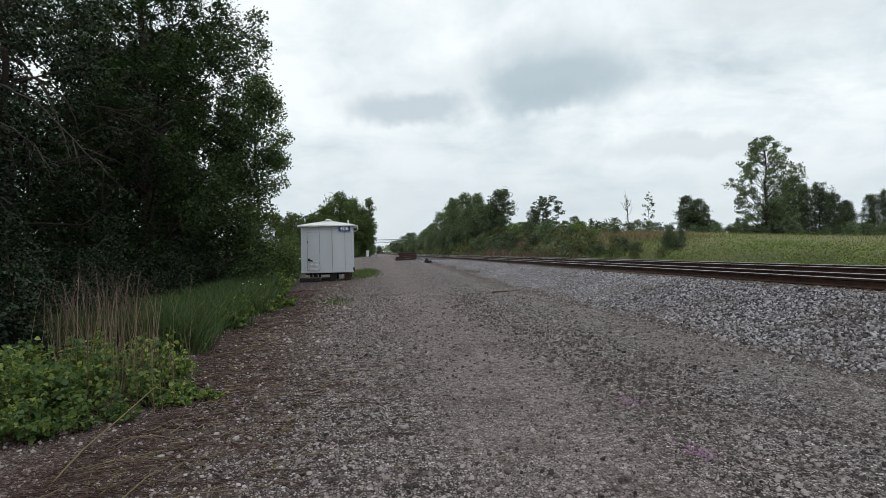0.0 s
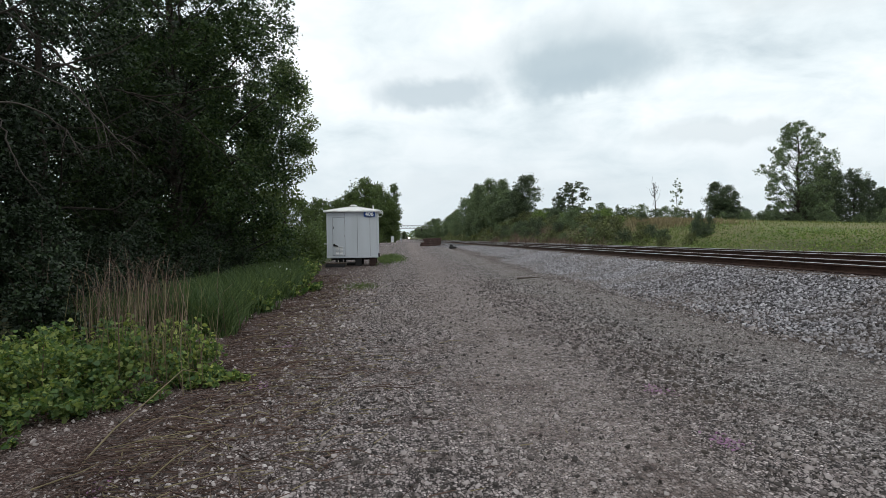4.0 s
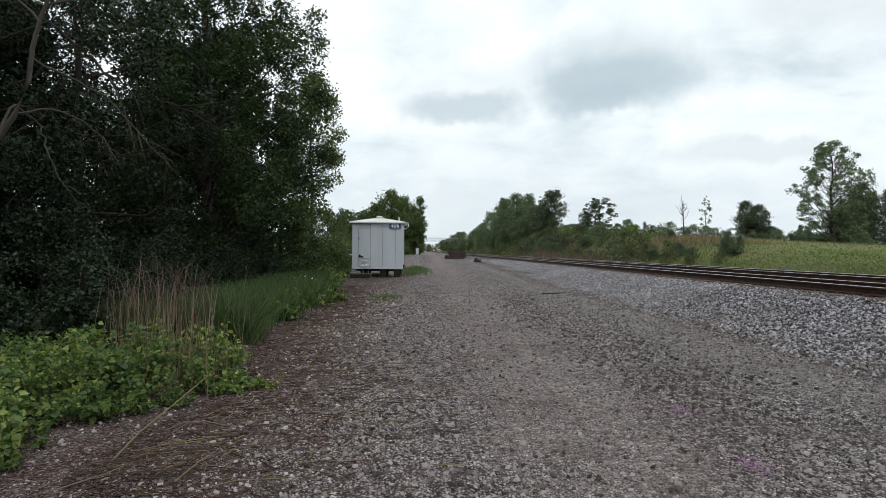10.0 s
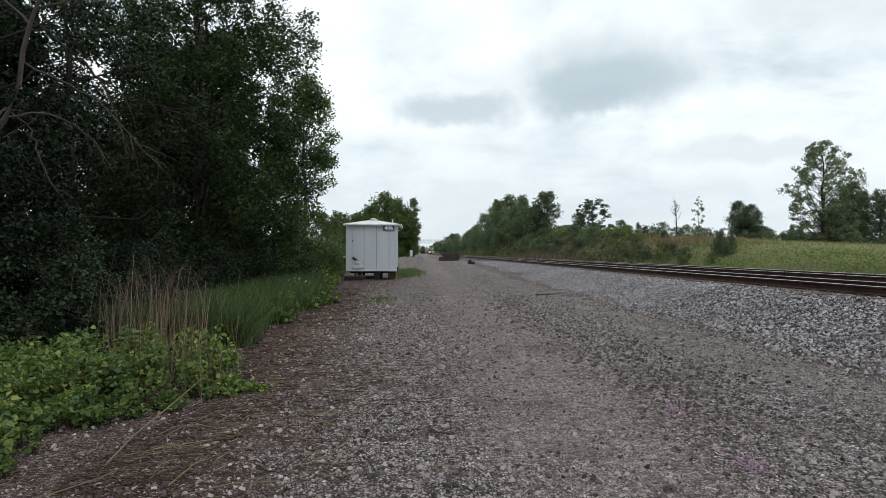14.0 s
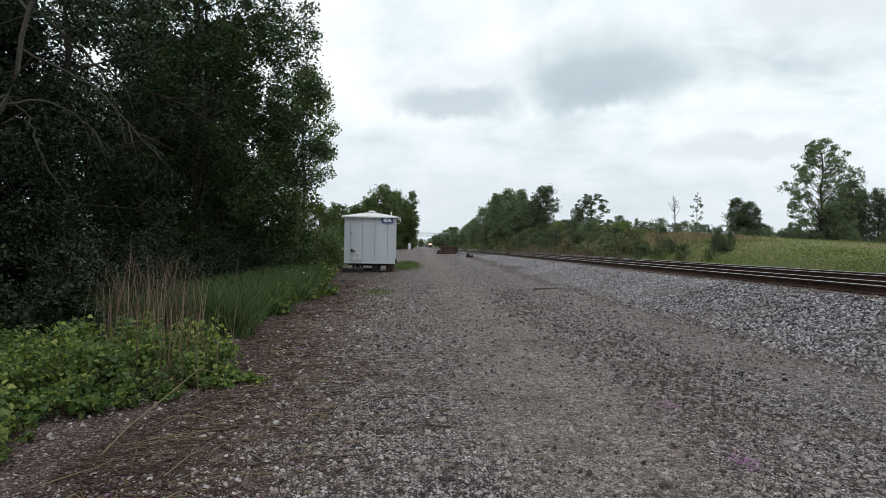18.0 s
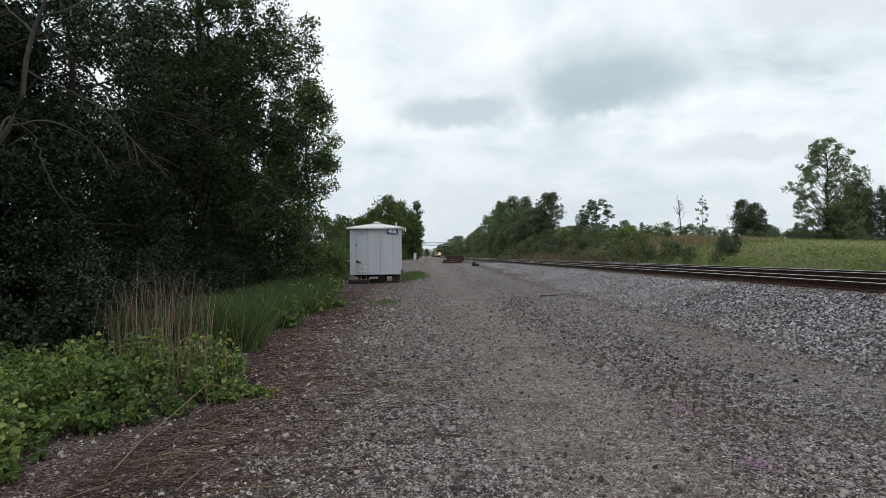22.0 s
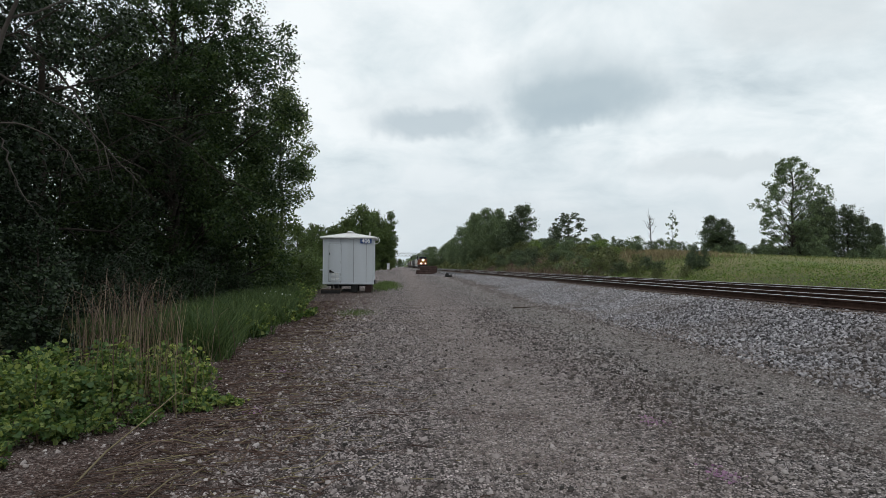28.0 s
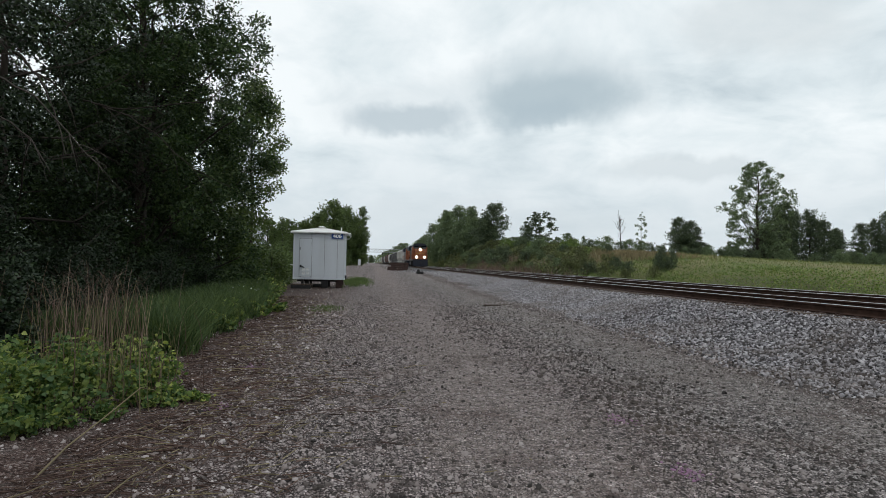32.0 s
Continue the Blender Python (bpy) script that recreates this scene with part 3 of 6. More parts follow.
def land(x, y):
    x, y = np.asarray(x, float), np.asarray(y, float)
    road = 0.64 * step(18, 118, y) + waves(x, y, 1.3, 0.025, 1) * step(60, 20, np.abs(y))
    left = -0.25 * step(-3.5, -9, x)
    z = road + left
    top = RAIL_TOP - 0.215
    bal = step(6.0, 8.95, x)
    z = np.where(x > 6.0, z + (top - 0.02 - z) * bal, z)
    z = np.where(x > 15.7, top - 0.02 - 0.35 * step(15.7, 17.0, x), z)
    rise = np.interp(y, [-200, 10, 30, 50, 80, 120, 400, 3000], [0.6, 0.7, 1.0, 1.9, 3.3, 4.4, 4.8, 4.8])
    bank = rise * step(17.0, 25.0, x) * (1 - 0.35 * step(30, 62, x))
    return np.where(x > 17.0, 0.23 + bank + waves(x, y, 0.35, 0.12, 2) * step(17, 22, x), z)


def build_ground():
    def lines(spans):
        return np.unique(np.concatenate([np.arange(a, b, s) for a, b, s in spans]))
    X = lines([(-2600, -200, 300), (-200, -40, 20), (-40, -8, 2), (-8, 9.5, 0.25), (9.5, 30, 0.75), (30, 100, 5), (100, 260, 20), (260, 2601, 300)])
    Y = lines([(-600, -40, 80), (-40, 0, 4), (0, 40, 0.4), (40, 140, 2), (140, 400, 13), (400, 2900, 250)])
    GX, GY = np.meshgrid(X, Y, indexing="ij")
    Z = land(GX, GY)
    V = np.stack([GX, GY, Z], -1).reshape(-1, 3)
    i, j = np.meshgrid(np.arange(len(X) - 1), np.arange(len(Y) - 1), indexing="ij")
    a = i * len(Y) + j
    F = np.stack([a, a + len(Y), a + len(Y) + 1, a + 1], -1).reshape(-1, 4)
    ob = part_np("ground", V, F, M_GROUND, smooth=True)
    tagged(ob, "grey gravel service road between dark weeds and a ballasted line, field beyond", "ground", kind="structure")


build_ground()

# ---- railway line ----
TRACKS = (10.10, 14.20)
GAUGE = 1.435


def rail_outline(cx):
    z = RAIL_TOP
    half = [(0.075, z - 0.18), (0.075, z - 0.168), (0.02, z - 0.15), (0.010, z - 0.13), (0.010, z - 0.055), (0.036, z - 0.04), (0.037, z - 0.012), (0.030, z - 0.003)]
    return [(cx + a, b) for a, b in half] + [(cx - a, b) for a, b in half[::-1]]


def build_tracks():
    for k, tx in enumerate(TRACKS):
        tr = thing("railway_track", pose(tx, 0, 0), "straight main-line track with rusty rails and shining rail heads on ballast", "railway track", "main-line tracks", "structure")
        for s in (-1, 1):
            cx = s * (GAUGE / 2 + 0.036)
            rail = part("rail", prism(rail_outline(cx), "y", -60, 1600), M_RAIL, tr, "rusty brown steel rail")
            crown = [(cx - 0.030, RAIL_TOP - 0.008), (cx - 0.027, RAIL_TOP + 0.000), (cx - 0.018, RAIL_TOP + 0.004), (cx, RAIL_TOP + 0.006), (cx + 0.018, RAIL_TOP + 0.004), (cx + 0.027, RAIL_TOP + 0.000), (cx + 0.030, RAIL_TOP - 0.008)]
            part("rail_head", prism(crown, "y", -60, 1600), M_SHINE, rail, "worn shining running surface")
    return None


def build_ties():
    rng = np.random.default_rng(5)
    me = None
    bm = box((0, 0, 0), (2.6, 0.23, 0.18), 0.012)
    me = bpy.data.meshes.new("tie")
    bm.to_mesh(me)
    bm.free()
    me.materials.append(M_TIE)
    plate_bm = box((0, 0, 0), (0.36, 0.19, 0.02), 0.004)
    for s in (-0.13, -0.1, 0.1, 0.13):
        box((s, 0.05 if abs(s) > 0.11 else -0.05, 0.02), (0.025, 0.025, 0.03), 0.004, plate_bm)
    pme = bpy.data.meshes.new("tie_plate")
    plate_bm.to_mesh(pme)
    plate_bm.free()
    pme.materials.append(M_RUST)
    tracks = [o for o in scene.collection.objects if o.name.startswith("railway_track")]
    for k, tr in enumerate(tracks):
        n = 150 if k == 0 else 60
        y0 = 2.0
        for i in range(n):
            t = new("tie", me)
            t.parent = tr
            sh = rng.normal(0, 0.025)
            t.matrix_basis = pose(sh, y0 + i * 0.5, RAIL_TOP - 0.285 + rng.normal(0, 0.006), rng.normal(0, 0.6), 0, rng.normal(0, 0.8))
            if i < 60 and k == 0:
                p = new("tie_plate", pme)
                p.parent = t
                p.matrix_basis = pose(-GAUGE / 2 - 0.036 - sh, 0, 0.0935)
        # the ties farther along, too small to tell apart
        Y = np.concatenate([np.arange(-40, y0 - 0.3, 0.5), np.arange(y0 + n * 0.5, 420, 0.5)])
        cube = np.array([[-1, -1, -1], [1, -1, -1], [1, 1, -1], [-1, 1, -1], [-1, -1, 1], [1, -1, 1], [1, 1, 1], [-1, 1, 1]]) * [1.3, 0.115, 0.09]
        V = (cube[None] + np.stack([rng.normal(0, 0.02, len(Y)), Y, np.full(len(Y), RAIL_TOP - 0.285)], -1)[:, None]).reshape(-1, 3)
        f = np.array([[0, 3, 2, 1], [4, 5, 6, 7], [0, 1, 5, 4], [1, 2, 6, 5], [2, 3, 7, 6], [3, 0, 4, 7]])
        F = (np.arange(len(Y))[:, None, None] * 8 + f[None]).reshape(-1, 4)
        tagged(part_np("far_ties", V, F, M_TIE, tr), kind="stuff")


build_tracks()


def scatter(n, xr, yr, rng, near=0.0):
    """Random places; near > 0 gathers them towards the start of the y range."""
    x = rng.uniform(*xr, n)
    u = rng.uniform(0, 1, n)
    y = yr[0] + (yr[1] - yr[0]) * u ** (1 + near)
    return x, y


def build_stones():
    rng = np.random.default_rng(11)
    # crushed ballast on the shoulder and between the rails
    def shoulder(n, yr, near):
        x, y = scatter(n, (5.2, 9.5), yr, rng, near)
        keep = rng.uniform(0, 1, n) < 0.98 * step(5.0, 6.7, x + waves(x, y, 1.1, 0.6, 3)) ** 2
        return x[keep], y[keep]

    x, y = shoulder(36000, (7.0, 19.0), 0.25)
    V, F = stones(np.stack([x, y, land(x, y) + rng.uniform(-0.008, 0.02, len(x))], -1), 0.034 * rng.choice([0.85, 1.0, 1.2], len(x), p=[0.4, 0.4, 0.2]), rng, 0.8)
    tagged(part_np("ballast", V, F, M_BALLAST), "loose pale and dark grey crushed ballast stones heaped along the line", "ballast", kind="stuff")
    x, y = shoulder(46000, (18.0, 40.0), 0.4)
    V, F = chips(np.stack([x, y, land(x, y) + rng.uniform(-0.005, 0.02, len(x))], -1), 0.055, rng)
    tagged(part_np("middle_ballast", V, F, M_BALLAST), "pale and dark grey ballast stones beside the track", "ballast", kind="stuff")
    x, y = scatter(20000, (5.9, 9.6), (36.0, 78.0), rng, 0.4)
    keep = rng.uniform(0, 1, len(x)) < step(5.9, 7.0, x + waves(x, y, 1.1, 0.5, 3))
    x, y = x[keep], y[keep]
    V, F = chips(np.stack([x, y, land(x, y) + rng.uniform(0.0, 0.03, len(x))], -1), 0.07, rng)
    tagged(part_np("far_ballast", V, F, M_BALLAST), "pale grey ballast further along the line", "ballast", kind="stuff")
    x, y = scatter(5000, (9.5, 16.4), (6.0, 40.0), rng, 0.5)
    V, F = stones(np.stack([x, y, land(x, y) + rng.uniform(0.0, 0.03, len(x))], -1), 0.065, rng, 0.75)
    tagged(part_np("ballast_between_rails", V, F, M_BALLAST), "grey ballast stones between the ties and tracks", "ballast", kind="stuff")
    # loose gravel of the service road, thicker beside the wheel ways
    def road(n, yr, near, sparse, fade):
        x, y = scatter(n, (-3.8, 6.6), yr, rng, near)
        w = x + waves(x, y, 1.0, 0.45, 4)
        dens = 0.97 - sparse * 0.75 * (step(0.2, 0.9, w) * step(2.4, 1.7, w) + 0.7 * step(3.6, 4.3, w) * step(5.6, 4.9, w))
        dens = dens * step(yr[1] + 6, yr[1] * 0.6, y)
        dens = dens * (1 - 0.78 * step(-1.5, -2.3, x + waves(x, y, 1.6, 0.4, 23)))
        keep = rng.uniform(0, 1, n) < dens * step(yr[0] - 0.5, yr[0] + fade, y)
        x, y = x[keep], y[keep]
        return x, y, ((x + waves(x, y, 1.3, 0.5, 9)) < -0.8) & ((waves(x, y, 2.6, 1.0, 21) < 0.36) | (x < -1.9))

    x, y, side = road(32000, (2.0, 22.0), 1.3, 0.85, 0.6)
    V, F = stones(np.stack([x, y, land(x, y) + rng.uniform(-0.002, 0.008, len(x))], -1), 0.022 * rng.choice([0.8, 1.1, 1.4, 1.7], len(x), p=[0.5, 0.4, 0.09, 0.01]), rng, 0.65)
    both = np.repeat(side, 5)
    tagged(part_np("gravel", V, F[~both], M_GRAVEL), "small grey and brown gravel lying loose on the service road", "gravel", kind="stuff")
    tagged(part_np("soiled_gravel", V, F[both], M_SOILED), "small dirty brown-grey stones among the litter by the weeds", "gravel", kind="stuff")
    x, y, side = road(108000, (2.0, 22.0), 1.35, 0.55, 0.6)
    V, F = chips(np.stack([x, y, land(x, y)], -1), 0.026 * rng.choice([0.75, 1.0, 1.2], len(x), p=[0.5, 0.35, 0.15]), rng)
    both = np.repeat(side, 4)
    tagged(part_np("stone_chips", V, F[~both], M_GRAVEL), "fine grey stone chips covering the service road", "gravel", kind="stuff")
    tagged(part_np("soiled_chips", V, F[both], M_SOILED), "fine dirty stone chips among the litter", "gravel", kind="stuff")
    x, y, side = road(8500, (7.5, 26.0), 0.4, 0.7, 2.0)
    V, F = stones(np.stack([x, y, land(x, y) + rng.uniform(-0.002, 0.012, len(x))], -1), 0.029 * rng.choice([0.8, 1.1, 1.3], len(x)), rng, 0.7)
    both = np.repeat(side, 5)
    tagged(part_np("coarse_gravel", V, F[~both], M_GRAVEL), "coarser grey gravel lying loose beside the wheel ways", "gravel", kind="stuff")
    tagged(part_np("coarse_soiled_gravel", V, F[both], M_SOILED), "coarser dirty stones among the litter along the weeds", "gravel", kind="stuff")
    x, y, side = road(52000, (9.0, 70.0), 0.8, 0.5, 10.0)
    V, F = chips(np.stack([x, y, land(x, y)], -1), 0.05 * rng.choice([0.6, 1.0, 1.4], len(x)), rng)
    both = np.repeat(side & (y < 34), 4)
    tagged(part_np("far_soiled_gravel", V, F[both], M_SOILED), "dirty gravel along the weeds before the hut", "gravel", kind="stuff")
    tagged(part_np("far_gravel", V, F[~both], M_GRAVEL), "loose grey gravel on the road before the hut", "gravel", kind="stuff")


build_stones()


# ---- signal hut ----
def build_hut():
    hut = thing("equipment_hut", pose(-2.68, 36.25, float(land(-2.68, 36.25)), 0, 0, 0), "pale grey steel equipment hut with white hipped roof on black skids", "hut")
    w, d, z0, z1 = 2.66, 2.45, 0.50, 2.86
    yf = -d / 2
    part("body", box((0, 0, (z0 + z1) / 2), (w, d, z1 - z0), 0.015), M_SHED, hut)
    # vertical wall panels, standing proud of the body, with seams between them
    for a, b in ((-1.33, -1.02), (-0.38, 0.27), (0.285, 1.33)):
        part("wall_panel", box(((a + b) / 2, yf - 0.008, (z0 + z1) / 2), (b - a - 0.012, 0.018, z1 - z0 - 0.02), 0.004), M_SHED, hut)
    for a in (-0.40, 0.278, 0.95):
        part("seam_strip", box((a, yf - 0.018, (z0 + z1) / 2), (0.024, 0.02, z1 - z0 - 0.02), 0.004), M_SEAM, hut)
    for y in np.linspace(-d / 2 + 0.3, d / 2 - 0.3, 4):
        part("seam_strip", box((w / 2 + 0.006, y, (z0 + z1) / 2), (0.016, 0.03, z1 - z0 - 0.02), 0.003), M_SHED, hut)
    part("base_rim", box((0, 0, z0 - 0.02), (w + 0.05, d + 0.05, 0.10), 0.01), M_SHED, hut)
    for s in (-1, 1):
        part("corner_trim", box((s * (w / 2 - 0.01), yf - 0.012, (z0 + z1) / 2), (0.05, 0.05, z1 - z0), 0.006), M_SHED, hut)
    # door
    part("door_frame", box((-0.70, yf - 0.014, 1.58), (0.67, 0.02, 2.03), 0.004), M_SEAM, hut, "dark joint round the door")
    door = part("door", box((-0.70, yf - 0.022, 1.58), (0.62, 0.035, 1.98), 0.006), M_SHED, hut, "closed grey steel door with louvres")
    for z in (0.95, 1.6, 2.35):
        part("hinge", cyl((-0.385, yf - 0.05, z - 0.06), (-0.385, yf - 0.05, z + 0.06), 0.018), M_GALV, door)
    part("latch", box((-0.94, yf - 0.07, 1.13), (0.10, 0.07, 0.14), 0.012), M_BLACK, door, "black latch housing")
    part("latch_handle", box((-0.84, yf - 0.085, 1.09), (0.20, 0.045, 0.06), 0.012, None, Euler((0, 0.35, 0)).to_matrix()), M_BLACK, door)
    part("lock_plate", box((-0.985, yf - 0.045, 2.05), (0.035, 0.012, 0.12), 0.003), M_BLACK, door)
    part("louvre_frame", box((-0.68, yf - 0.043, 0.80), (0.46, 0.01, 0.52), 0.003), M_SHED, door)
    for c in (-0.79, -0.58):
        for i in range(7):
            part("louvre", box((c, yf - 0.058, 0.60 + i * 0.068), (0.17, 0.03, 0.026), 0.004, None, Euler((0.6, 0, 0)).to_matrix()), M_ROOF, door, "pale louvre slat")
    # roof
    bm = bmesh.new()
    o = 0.17
    low = [bm.verts.new(p) for p in ((-w / 2 - o, -d / 2 - o, z1 + 0.01), (w / 2 + o, -d / 2 - o, z1 + 0.01), (w / 2 + o, d / 2 + o, z1 + 0.01), (-w / 2 - o, d / 2 + o, z1 + 0.01))]
    mid = [bm.verts.new(v.co + Vector((0, 0, 0.075))) for v in low]
    top = [bm.verts.new(p) for p in ((-0.18, -0.14, z1 + 0.34), (0.18, -0.14, z1 + 0.34), (0.18, 0.14, z1 + 0.34), (-0.18, 0.14, z1 + 0.34))]
    bm.faces.new(low[::-1])
    bm.faces.new(top)
    for i in range(4):
        j = (i + 1) % 4
        bm.faces.new((low[i], low[j], mid[j], mid[i]))
        bm.faces.new((mid[i], mid[j], top[j], top[i]))
    bmesh.ops.bevel(bm, geom=bm.edges[:], offset=0.012, segments=1, affect="EDGES")
    roof = part("roof", bm, M_ROOF, hut, "white low hipped roof with overhanging eaves")
    for sx in (-1, 1):
        for sy in (-1, 1):
            a, b = Vector((sx * (w / 2 + o - 0.02), sy * (d / 2 + o - 0.02), z1 + 0.085)), Vector((sx * 0.18, sy * 0.14, z1 + 0.345))
            part("roof_rib", cyl(a, b, 0.018, seg=6), M_ROOF, roof)
    vent = part("roof_vent", cyl((0.0, 0, z1 + 0.33), (0.0, 0, z1 + 0.40), 0.15, seg=16), M_ROOF, roof, "round white roof vent")
    part("vent_cap", cyl((0.0, 0, z1 + 0.40), (0.0, 0, z1 + 0.46), 0.22, 0.10, 16), M_ROOF, vent)
    part("vent_bracket", box((0.19, 0, z1 + 0.37), (0.08, 0.2, 0.06), 0.01), M_ROOF, roof)
    part("antenna", cyl((1.12, -0.9, z1 + 0.05), (1.12, -0.9, z1 + 0.36), 0.035, seg=10), M_ROOF, hut, "short white antenna stub")
    # conduit that bows out from the eaves at the corner
    pts = [(1.50, -1.25, z1 + 0.02), (1.60, -1.27, z1 + 0.06), (1.64, -1.27, z1 - 0.02), (1.63, -1.27, z1 - 0.16), (1.56, -1.25, z1 - 0.25), (1.36, -1.2, z1 - 0.27)]
    V, F = tubes([(pts, [0.024] * len(pts))], 8)
    part_np("conduit", V, F, M_ROOF, hut, "white bent conduit at the eaves", True)
    sign = part("number_plate", box((0.93, yf - 0.075, z1 - 0.115), (0.60, 0.02, 0.27), 0.004), M_SIGN, hut, "blue plate with white figures 406")
    cu = bpy.data.curves.new("figures", "FONT")
    cu.body, cu.size, cu.align_x, cu.align_y, cu.extrude = "406", 0.30, "CENTER", "CENTER", 0.004
    cu.offset = 0.008
    tmp = new("figures", cu)
    me = bpy.data.meshes.new_from_object(tmp.evaluated_get(bpy.context.evaluated_depsgraph_get()))
    bpy.data.objects.remove(tmp)
    me.materials.clear()
    me.materials.append(M_WHITE)
    fig = new("figures", me)
    fig.parent = sign
    fig.matrix_basis = pose(0.93, yf - 0.089, z1 - 0.118, 90, 0, 0)
    # small side boxes
    part("side_box", box((w / 2 + 0.05, -0.6, 0.56), (0.10, 0.25, 0.22), 0.012), M_BLACK, hut)
    part("side_rod", cyl((-w / 2 - 0.16, yf + 0.1, 1.19), (-w / 2, yf + 0.1, 1.19), 0.03, seg=8), M_ROOF, hut)
    # supports
    for x in (-0.86, -0.58, 0.30, 1.05):
        for y in (-0.95, 0.95):
            part("support_post", box((x, y, 0.22), (0.12 if x < 0 else 0.34, 0.25, 0.44), 0.01), M_BLACK if x < 0.9 else M_RUST, hut)
    part("skid", box((0.0, 0.0, 0.36), (2.5, 0.16, 0.14), 0.01), M_BLACK, hut)
    part("cable_duct", box((0.0, -0.6, 0.10), (0.7, 0.3, 0.14), 0.02), M_BLACK, hut)
    stp = thing("doorstep", pose(-3.50, 34.45, float(land(-3.50, 34.45))), "dark weathered timber step before the hut door", "step")
    for i in range(3):
        part("board", box((0, -0.26 + i * 0.26, 0.20), (1.02, 0.245, 0.05), 0.008), M_TIE, stp)
    part("riser", box((0, -0.40, 0.085), (1.0, 0.035, 0.17), 0.006), M_BLACK, stp)
    for x in (-0.42, 0.42):
        part("bearer", box((x, 0, 0.085), (0.10, 0.74, 0.18), 0.008), M_TIE, stp)


build_hut()


# ---- trees ----
BROAD = ([0, 0.08, 0.2, 0.38, 0.55, 0.72, 0.88, 1.0], [0.45, 0.72, 0.92, 1.0, 0.94, 0.76, 0.48, 0.12])
FOREST = ([0, 0.1, 0.24, 0.34, 0.48, 0.6, 0.74, 0.88, 1.0], [0.55, 0.8, 1.0, 1.0, 0.93, 0.83, 0.66, 0.42, 0.1])


def tree_lines(h, r, trunk_r, base, n_limbs, n_spots, rng, lean=(0.0, 0.0), shape=BROAD, ragged=0.2):
    """Trunk and limbs as tapered lines, and the places in an uneven crown where leaf clumps grow."""
    k = 9
    u = np.linspace(0, 1, k)
    P = np.stack([lean[0] * u + rng.normal(0, 0.012 * h, k) * u, lean[1] * u + rng.normal(0, 0.012 * h, k) * u, h * 0.95 * u], -1)
    trunk = (P, trunk_r * (1 - 0.93 * u) ** 0.8 + 0.012)
    trunk[1][0] *= 1.35
    ph = rng.uniform(0, 6.28, 4)
    s = rng.uniform(0, 1, n_spots) ** 0.9
    az = rng.uniform(0, 6.28, n_spots)
    rad = r * np.interp(s, *shape) * (1 + ragged * np.sin(az * 2 + ph[0] + s * 6) + ragged * 0.7 * np.sin(az * 5 + ph[1] - s * 11) + ragged * 0.6 * np.sin(az * 3 + ph[2] + s * 19))
    rad *= rng.uniform(0.28, 1.0, n_spots) ** 0.5
    z = (base + (1 - base) * s) * h
    spots = np.stack([np.interp(z, P[:, 2], P[:, 0]) + np.cos(az) * rad, np.interp(z, P[:, 2], P[:, 1]) + np.sin(az) * rad, z], -1)
    order = np.argsort(-rad / (np.interp(s, *shape) + 0.1))
    main = order[:n_limbs]
    limbs, nodes, owner = [], [], []
    t = np.linspace(0, 1, 6)
    for j, i in enumerate(main):
        e = spots[i]
        z0 = max(base * h * 0.8, e[2] - 0.55 * rad[i] * rng.uniform(0.7, 1.3))
        a = np.array([np.interp(z0, P[:, 2], P[:, 0]), np.interp(z0, P[:, 2], P[:, 1]), z0])
        L = a + (e - a) * t[:, None] + rng.normal(0, 0.035 * rad[i], (6, 3)) * np.sin(np.pi * t)[:, None]
        L[:, 2] -= 0.10 * rad[i] * np.sin(np.pi * t)
        rr = max(0.014, trunk_r * 0.22 * (1 - 0.75 * z0 / h))
        limbs.append([(L, rr * (1 - 0.85 * t) + 0.006)])
        nodes.append(L[1:])
        owner += [j] * 5
    nodes, owner = np.concatenate(nodes), np.array(owner)
    for i in order[n_limbs:]:
        d = ((nodes - spots[i]) ** 2).sum(1)
        q = int(d.argmin())
        c, e = nodes[q], spots[i]
        m = (c + e) / 2 + rng.normal(0, 0.06, 3)
        limbs[owner[q]].append((np.stack([c, m, e]), np.array([0.02, 0.013, 0.005]) * (0.5 + trunk_r * 2)))
    return trunk, limbs, spots


